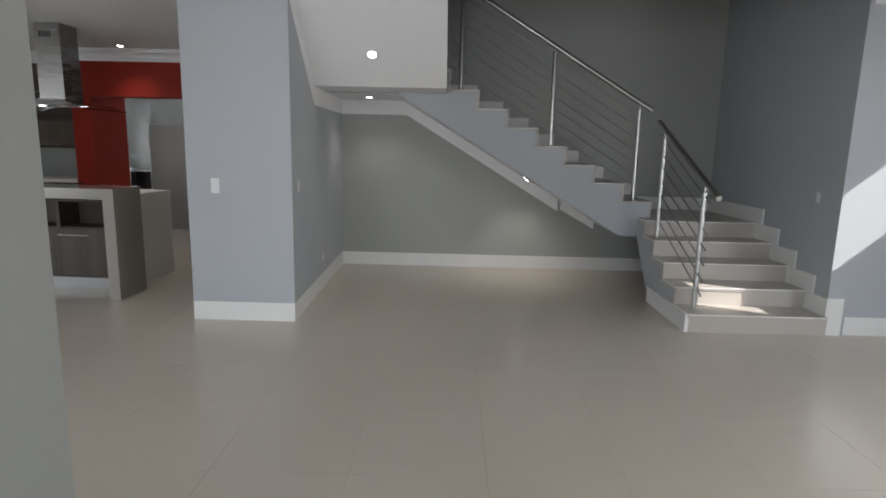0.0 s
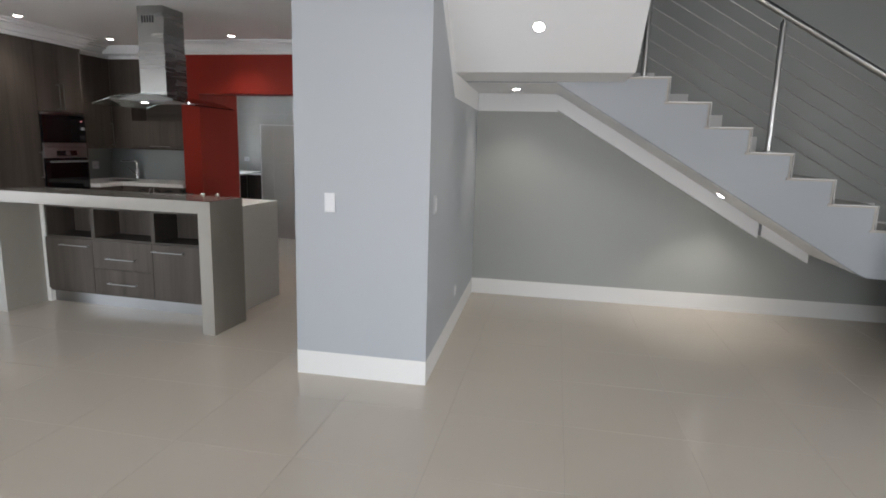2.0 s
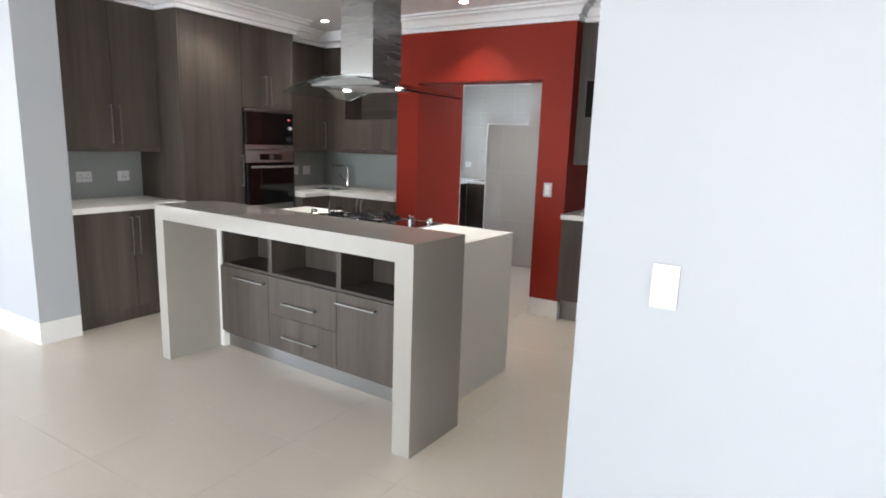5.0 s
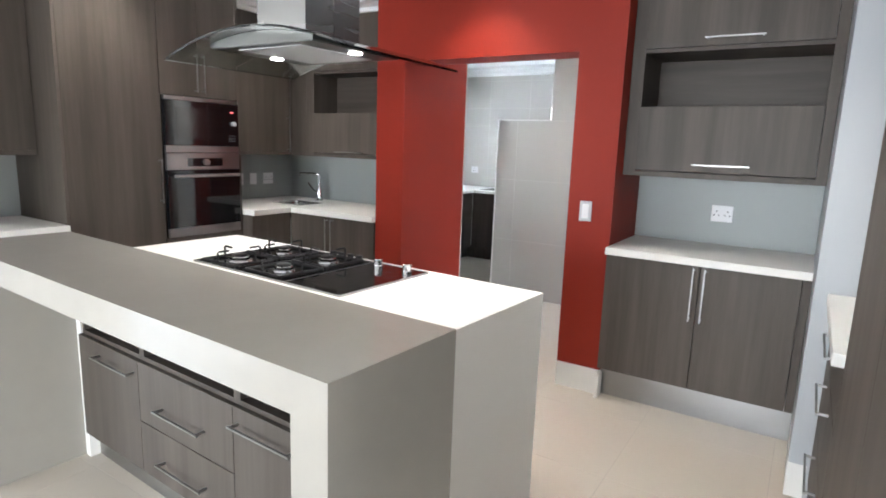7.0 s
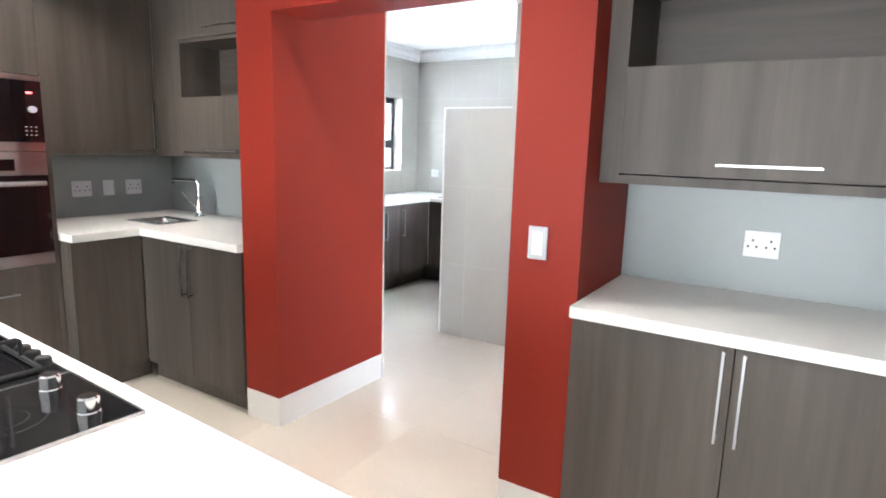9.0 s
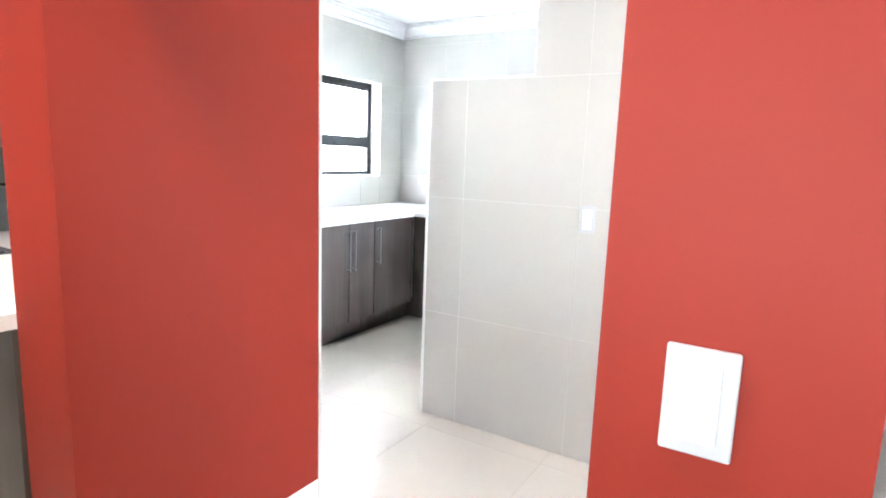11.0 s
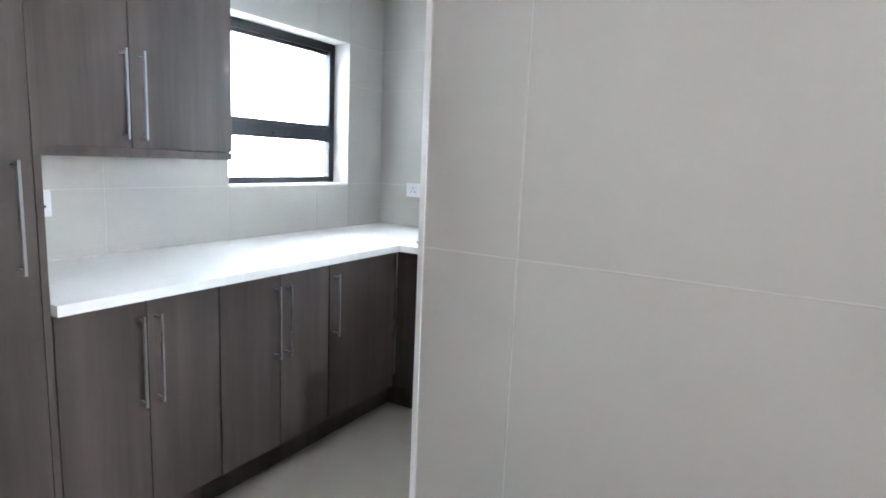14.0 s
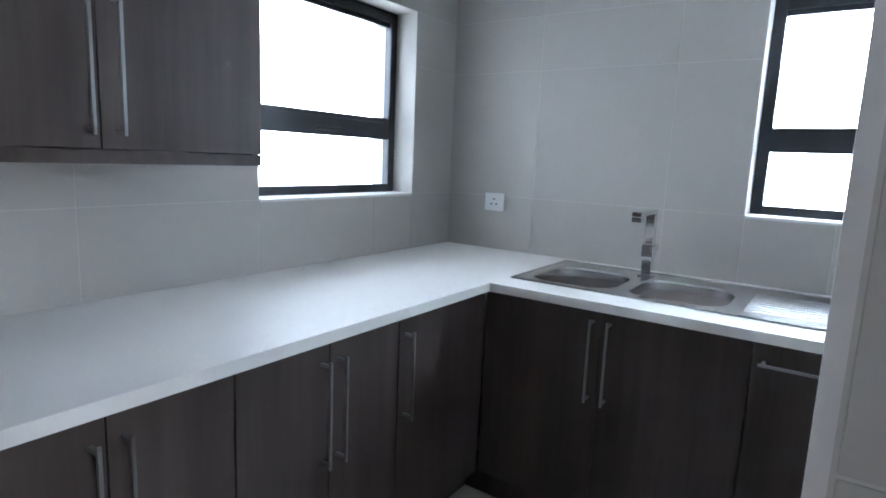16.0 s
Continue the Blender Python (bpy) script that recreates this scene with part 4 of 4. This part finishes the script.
for x, y, r in ((-3.86, 5.235, 0.042), (-3.565, 5.235, 0.036), (-3.86, 5.478, 0.030), (-3.565, 5.478, 0.038)):
    burner(x, y, r)
for i in range(4):
    part("knob", turned(-3.66 + 0.055 * i, 5.604, [(0.016, 0.9037), (0.016, 0.922), (0.013, 0.925)], 16), M_IRON, gas, "black control knob", smooth=True)
cer = thing("ceramic_hob", (-3.27, 5.365, 0.897), "black glass ceramic hob with two chrome knobs", "hob")
part("glass_top", box(XD + 0.002, CX1 + 0.006, CY0 - 0.006, CY1 + 0.006, 0.8975, 0.9035, 0.002), M_BLACK, cer, "black glass plate")
part("trim", boxes((CX1 + 0.0062, CX1 + 0.010, CY0 - 0.009, CY1 + 0.009, 0.8975, 0.905), (XD + 0.002, CX1 + 0.006, CY0 - 0.010, CY0 - 0.0062, 0.8975, 0.905), (XD + 0.002, CX1 + 0.006, CY1 + 0.0062, CY1 + 0.010, 0.8975, 0.905), (XD - 0.0015, XD + 0.0015, CY0 - 0.006, CY1 + 0.006, 0.8975, 0.9045)), M_STEELX, cer, "thin steel edge trim")
M_RING = plain("hob_ring_mark", (0.03, 0.03, 0.032), 0.2, vary=0.05, bump=0)
for y, r in ((5.24, 0.09), (5.45, 0.072)):
    for rr in (r, r * 0.6):
        bm = bmesh.new()
        loft(bm, [[(-3.27 + q * math.cos(2 * math.pi * k / 40), y + q * math.sin(2 * math.pi * k / 40), 0.9038) for k in range(40)] for q in (rr, rr - 0.003)])
        part("ring_mark", bm, M_RING, cer, "grey printed heating ring")
for x in (-3.335, -3.175):
    part("knob", turned(x, 5.555, [(0.021, 0.9037), (0.021, 0.912), (0.019, 0.914), (0.019, 0.938), (0.016, 0.941)], 22), M_CHROME, cer, "chrome control knob", smooth=True)

gas.location.z += IZ
cer.location.z += IZ
ISLAND += [gas, cer]
# the whole island stands slightly askew in the room
TURN = Matrix.Translation((-2.44, 4.41, 0)) @ Matrix.Rotation(radians(-2.7), 4, "Z") @ Matrix.Translation((2.44, -4.41, 0))
for ob in ISLAND:
    ob.location = TURN @ ob.location
    ob.rotation_euler.z = radians(-2.7)

# ---- hood ----
gx0, gx1, gy0, gy1 = -3.985, -3.03, 5.10, 5.785


def canopy_z(x):
    return 1.857 - 0.092 * (2 * (x - gx0) / (gx1 - gx0) - 1) ** 2


hood = thing("cooker_hood", (-3.5, 5.42, 1.80), "steel island cooker hood with a curved glass canopy", "cooker hood")
cx0, cx1, cy0, cy1 = -3.611, -3.353, 5.25, 5.545
ch = part("chimney", box(cx0 + 0.005, cx1 - 0.005, cy0 + 0.005, cy1 - 0.005, 1.85, CEIL), M_STEEL, hood, "brushed steel chimney")
for y0, y1 in ((cy0, (cy0 + cy1) / 2 - 0.0012), ((cy0 + cy1) / 2 + 0.0012, cy1)):
    part("chimney_cover", box(cx0, cx1, y0, y1, 1.849, 2.22, 0.0015), M_STEEL, ch)
for i in range(5):
    part("vent_slot", box(cx0 + 0.045 + 0.026 * i, cx0 + 0.060 + 0.026 * i, cy0 + 0.0035, cy0 + 0.0055, 2.46, 2.52), M_DARK, ch)
bx0, bx1, by0, by1 = -3.785, -3.232, 5.165, 5.655
loops = []
for k in range(13):
    x = bx0 + (bx1 - bx0) * k / 12
    loops.append([(x, by0, 1.802), (x, by1, 1.802), (x, by1, canopy_z(x) - 0.0095), (x, by0, canopy_z(x) - 0.0095)])
body = part("body", loft(bmesh.new(), loops, True, True), M_HOODDARK, hood, "brushed steel extractor body", smooth=True)
part("underside", box(bx0 + 0.006, bx1 - 0.006, by0 + 0.006, by1 - 0.006, 1.799, 1.8018), M_HOODDARK, body, "dark steel underside")
part("filter", box(bx0 + 0.105, bx1 - 0.105, by0 + 0.05, by1 - 0.05, 1.7955, 1.7988, 0.001), M_SILVER, body, "pale metal grease filter")
part("control_slot", box(bx1 + 0.0005, bx1 + 0.0015, by0 + 0.03, by1 - 0.12, 1.8085, 1.8115), M_DARK, body)
for x in (-3.73, -3.29):
    lamp = new("hood_beam", bpy.data.lights.new("hood_beam", "SPOT"))
    lamp.data.energy, lamp.data.spot_size, lamp.data.spot_blend, lamp.data.shadow_soft_size = 4.0, radians(125), 0.9, 0.03
    lamp.data.color, lamp.location = (1.0, 0.94, 0.85), (x, 5.45, 1.78)
    part("lamp", turned(x, 5.45, [(0.025, 1.7985), (0.025, 1.7955), (0.016, 1.794)], 22), M_LAMP, hood, "glowing hood lamp", smooth=True)
loops = []
for k in range(25):
    x = gx0 + (gx1 - gx0) * k / 24
    z = canopy_z(x)
    loops.append([(x, gy0, z), (x, gy1, z), (x, gy1, z - 0.008), (x, gy0, z - 0.008)])
part("glass_canopy", loft(bmesh.new(), loops, True, True), M_GLASS, hood, "curved clear glass canopy", smooth=True)

# ---- scullery ----
F_S = Face("+x", -5.40)
cab = thing("tall_cabinet", (-5.7, 8.3, 0), "tall brown oak cabinet beside the scullery counter", "cabinet")
carcass(F_S, cab, 8.02, 8.565, 0.62, 0.10, 2.40, M_WOODD)
part("side_panel", F_S.box(8.548, 8.566, 0.0, 0.62, 0.0, 2.40), M_WOODD, cab)
part("plinth", F_S.box(8.02, 8.548, 0.05, 0.066, 0, 0.10), M_WOODD, cab)
d = door_panel(F_S, cab, 8.02, 8.547, 0.104, 2.40, M_WOODD)
bar_handle(F_S, d, 8.50, 8.50, 1.005, 1.268)
solid("corner_trim", box(-4.43, -4.176, 7.8005, 7.813, 0.0, 2.45), M_TILE, "white tile edge trim on the wall end", "trim", kind="structure")
KICK = 0.16
base_unit(F_S, 8.568, 9.09, 0.60, "brown oak base cabinet with two doors by the tall cabinet", mat=M_WOODD, kickmat=M_WOODD, ztop=0.870, kick=KICK, setback=0.125, hz=(0.55, 0.81))
base_unit(F_S, 9.092, 9.645, 0.60, "brown oak base cabinet with two doors under the window", mat=M_WOODD, kickmat=M_WOODD, ztop=0.870, kick=KICK, setback=0.125, hz=(0.55, 0.81))
corner = base_unit(F_S, 9.647, 10.135, 0.60, "brown oak base cabinet with one door in the corner", doors=1, mat=M_WOODD, kickmat=M_WOODD, ztop=0.870, kick=KICK, setback=0.125, handles="left", hz=(0.56, 0.81))
part("plinth", boxes((-5.541, -5.525, 10.136, 10.281, 0, KICK), (-5.525, -5.399, 10.265, 10.281, 0, KICK)), M_WOODD, corner)
F_R = Face("-y", 10.14)
base_unit(F_R, -5.398, -4.54, 0.60, "brown oak sink cabinet with two doors", mat=M_WOODD, kickmat=M_WOODD, ztop=0.870, kick=KICK, setback=0.125, hz=(0.575, 0.83))
dw = thing("integrated_appliance_front", (-4.24, 10.4, 0), "brown oak panel with a level handle beside the sink cabinet", "cabinet")
carcass(F_R, dw, -4.538, -3.94, 0.60, KICK, 0.870, M_WOODD)
d = door_panel(F_R, dw, -4.538, -3.94, KICK + 0.004, 0.868, M_WOODD)
bar_handle(F_R, d, -4.51, -4.25, 0.81, 0.81)
part("plinth", F_R.box(-4.538, -3.94, 0.125, 0.141, 0, KICK), M_WOODD, dw)
base_unit(F_R, -3.938, -3.10, 0.60, "brown oak base cabinet at the end of the sink run", mat=M_WOODD, kickmat=M_WOODD, ztop=0.870, kick=KICK, setback=0.125)
B0, B1, B2 = (-5.345, -4.985), (-4.985, -4.625), (-4.625, -4.16)
SY0, SY1 = 10.255, 10.735
bm = slab([SX + 0.002, -5.37, B0[0], B2[1], -3.10], [8.568, 10.11, SY0, SY1, SY - 0.002], 0.871, 0.902, [(1, 0), (2, 0), (3, 0), (2, 2)])
worktop("worktop", bm, "white quartz L-shaped worktop in the scullery")
sink = thing("double_sink", (-4.75, 10.5, 0.896), "stainless steel double bowl sink with drainer", "sink")
for lab, (a, b) in (("bowl", B0), ("bowl", B1)):
    cx = (a + b) / 2
    part("bowl", bowl_cell(bmesh.new(), a - (0.012 if a == B0[0] else 0), b, SY0 - 0.012, SY1 + 0.012, (cx, 10.455, 0.31, 0.33, 0.09), 0.9055, 0.16), M_SINK, sink, "rounded steel bowl", smooth=True)
    part("drain", turned(cx, 10.455, [(0.045, 0.7465), (0.04, 0.750), (0.015, 0.748)], 20), M_CHROME, sink, smooth=True)
drainer = part("drainer", box(B2[0], B2[1] + 0.012, SY0 - 0.012, SY1 + 0.012, 0.9025, 0.9055), M_SINK, sink, "ribbed steel drainer")
for i in range(9):
    y = 10.33 + 0.036 * i
    part("ridge", tube([(B2[0] + 0.03, y, 0.906), (B2[1] - 0.04, y, 0.906)], 0.006, 8, squash=0.5), M_SINK, drainer, smooth=True)
part("rim", tube([(B0[0] - 0.012, SY0 - 0.012, 0.9045), (B2[1] + 0.012, SY0 - 0.012, 0.9045), (B2[1] + 0.012, SY1 + 0.012, 0.9045), (B0[0] - 0.012, SY1 + 0.012, 0.9045), (B0[0] - 0.012, SY0 - 0.012, 0.9045)], 0.004, 6), M_SINK, sink, smooth=True)
tap = thing("square_tap", (-4.985, 10.66, 0.90), "chrome square mixer tap behind the sink", "tap")
part("base", box(-5.012, -4.958, 10.635, 10.689, 0.9056, 0.912, 0.002), M_CHROME, tap)
part("column", box(-5.002, -4.966, 10.644, 10.680, 0.9125, 1.150, 0.003), M_CHROME, tap, "square chrome column")
part("collar", box(-5.008, -4.960, 10.638, 10.686, 0.985, 1.035, 0.003), M_CHROME, tap)
part("spout", boxes((-5.002, -4.966, 10.46, 10.680, 1.1505, 1.168), (-5.002, -4.966, 10.46, 10.488, 1.130, 1.1505), bevel=0.002), M_CHROME, tap, "flat square spout")
part("lever", box(-4.959, -4.951, 10.59, 10.68, 1.01, 1.03, 0.002), M_CHROME, tap)
F_SUP = Face("+x", -5.70)
wall_unit(F_SUP, 8.568, 9.40, 0.332, 1.287, 2.40, "brown oak wall cabinet with two doors and steel handles", [8.568, 8.985, 9.40], mat=M_WOODD, handles=((8.957, 1.36, 1.63), (9.02, 1.36, 1.63)))


def window(name, label, fc, u0, u1, z0, z1, zt0, zt1):
    """A black aluminium window with a top sash and a low light."""
    ob = thing(name, fc.p((u0 + u1) / 2, 0.07, z0), label, "window", kind="structure")
    a, b = 0.11, 0.15
    for r in ((u0, u0 + 0.042, z0, z1), (u1 - 0.042, u1, z0, z1), (u0 + 0.042, u1 - 0.042, z0, z0 + 0.035), (u0 + 0.042, u1 - 0.042, z1 - 0.045, z1), (u0 + 0.042, u1 - 0.042, zt0, zt1)):
        part("window_frame", fc.box(r[0], r[1], a, b, r[2], r[3], 0.002), M_FRAME, ob)
    for r in ((zt1, zt1 + 0.02), (z1 - 0.065, z1 - 0.045)):
        part("sash_rail", fc.box(u0 + 0.042, u1 - 0.042, a + 0.012, b + 0.012, r[0], r[1]), M_FRAME, ob)
    for q0, q1 in ((z0 + 0.03, zt0 + 0.005), (zt1 - 0.005, z1 - 0.04)):
        pane = part("pane", fc.box(u0 + 0.035, u1 - 0.035, a + 0.018, a + 0.022, q0, q1), M_PANE, ob)
        pane.visible_shadow = False
    part("window_stay", fc.box((u0 + u1) / 2 - 0.06, (u0 + u1) / 2 + 0.06, a - 0.014, a, zt0 + 0.02, zt0 + 0.035, 0.002), M_FRAME, ob)
    part("window_sill", fc.box(u0, u1, -0.004, a, z0 - 0.012, z0 - 0.0005, 0.002), M_WHITE, ob, "white sill")
    return ob


window("window_1", "black aluminium window over the scullery counter", Face("+x", SX), 9.652, 10.503, 1.163, 1.963, 1.402, 1.477)
window("window_2", "black aluminium window over the scullery sink", Face("-y", SY), -4.683, -3.782, 1.163, 1.968, 1.402, 1.475)
# added glowing panels that light the scullery through its windows
solid("backdrop", boxes((-8.2, -8.15, 6.5, 13.5, -0.05, 5.5)), M_OUTGLOW_WEST, "plain glowing panel standing in for the outdoors", "backdrop")
solid("backdrop", boxes((-8.1, 0.0, 13.3, 13.35, -0.05, 5.5)), M_OUTGLOW, "plain glowing panel standing in for the outdoors", "backdrop")
lv = thing("wall_vent", (-4.4, 13.28, 2.2), "grey louvred vent on the wall outside", "vent")
for i in range(7):
    part("slat", box(-4.55, -4.28, 13.262, 13.295, 2.36 + 0.021 * i, 2.373 + 0.021 * i), M_LOUVRE, lv)
lv = thing("wall_vent", (-4.52, 13.28, 1.40), "narrow grey louvred vent low on the wall outside", "vent")
for i in range(3):
    part("slat", box(-4.73, -4.32, 13.262, 13.295, 1.405 + 0.018 * i, 1.416 + 0.018 * i), M_LOUVRE, lv)

# ---- tiles ----


def tile_mesh(w, h, t, axis, mat):
    """One tile, bevelled, centred on its face; axis: the way its back looks."""
    bm = bmesh.new()
    if axis == "z":
        box_into(bm, -w / 2, w / 2, -h / 2, h / 2, -t, 0)
    elif axis == "y":
        box_into(bm, -w / 2, w / 2, 0, t, -h / 2, h / 2)
    else:
        box_into(bm, -t, 0, -w / 2, w / 2, -h / 2, h / 2)
    bmesh.ops.bevel(bm, geom=bm.edges[:], offset=0.0008, segments=1, affect="EDGES")
    me = bpy.data.meshes.new("tile")
    bm.to_mesh(me)
    bm.free()
    me.materials.append(mat)
    return me


CACHE = {}


def tile(parent, at, w, h, axis, mat, t=0.0075):
    key = (round(w, 3), round(h, 3), axis, mat.name)
    if key not in CACHE:
        CACHE[key] = tile_mesh(w, h, t, axis, mat)
    ob = new("tile", CACHE[key])
    ob.location = at
    ob.parent = parent


def tile_wall(parent, axis, plane, u0, u1, z0, z1, us, zs, mat, hole=None, gap=0.003):
    """Tiles cut to a wall's edges and around an opening."""
    if hole:
        us, zs = sorted(set(us) | {hole[0], hole[1]}), sorted(set(zs) | {hole[2], hole[3]})
    ue = [u0] + [u for u in us if u0 + 0.02 < u < u1 - 0.02] + [u1]
    ze = [z0] + [z for z in zs if z0 + 0.02 < z < z1 - 0.02] + [z1]
    for a, b in zip(ue, ue[1:]):
        for c, d in zip(ze, ze[1:]):
            if hole and hole[0] - 0.001 <= a and b <= hole[1] + 0.001 and hole[2] - 0.001 <= c and d <= hole[3] + 0.001:
                continue
            at = ((a + b) / 2, plane, (c + d) / 2) if axis == "y" else (plane, (a + b) / 2, (c + d) / 2)
            tile(parent, at, b - a - gap, d - c - gap, axis, mat)


by = {o.name: o for o in scene.objects}
ZJ = [-0.025 + 0.588 * k for k in range(6)]
tile_wall(by["wall_partition"], "y", 8.778, -4.369, -1.1, 0.0, 1.710, [-4.169 + 0.582 * k for k in range(6)], ZJ, M_TILE)
tile_wall(by["wall_partition"], "y", 8.778, -3.835, -1.1, 1.710, SCEIL, [-3.587 + 0.582 * k for k in range(5)], [], M_TILE)
tile_wall(by["wall_scullery_west"], "x", SX + 0.0015, 7.795, SY, 0.0, SCEIL, [9.07 - 1.17, 9.07 - 0.585, 9.07, 9.65, 10.24], [-0.03, 0.558, 1.16, 1.734, 2.322], M_TILE, hole=(9.65, 10.505, 1.16, 1.965))
tile_wall(by["wall_scullery_north"], "y", SY - 0.0015, SX, -1.1, 0.0, SCEIL, [-5.57 + 0.588 * k for k in range(8)], [-0.03, 0.558, 1.16, 1.734, 2.322], M_TILE, hole=(-4.685, -3.78, 1.16, 1.97))
solid("corner_trim", box(-4.383, -4.371, 8.776, 8.912, 0, 1.72), M_WHITE, "white edge trim on the partition's end", "trim")
solid("corner_trim", box(-4.371, -3.835, 8.776, 8.912, 1.712, 1.72), M_WHITE, "white edge trim on the partition's top", "trim")
TW = 0.634
for i in range(-15, 8):
    for j in range(-11, 15):
        x, y = 0.165 + TW * (i + 0.5), 1.68 + TW * (j + 0.5)
        if -9.3 < x < 5.2 and -5.2 < y < 10.9 and not (x < -6.3 and y > 4.6) and not (x > -0.6 and y > 6.7):
            tile(floor, (x, y, 0.0), TW - 0.0014, TW - 0.0014, "z", M_FLOOR, t=0.01)
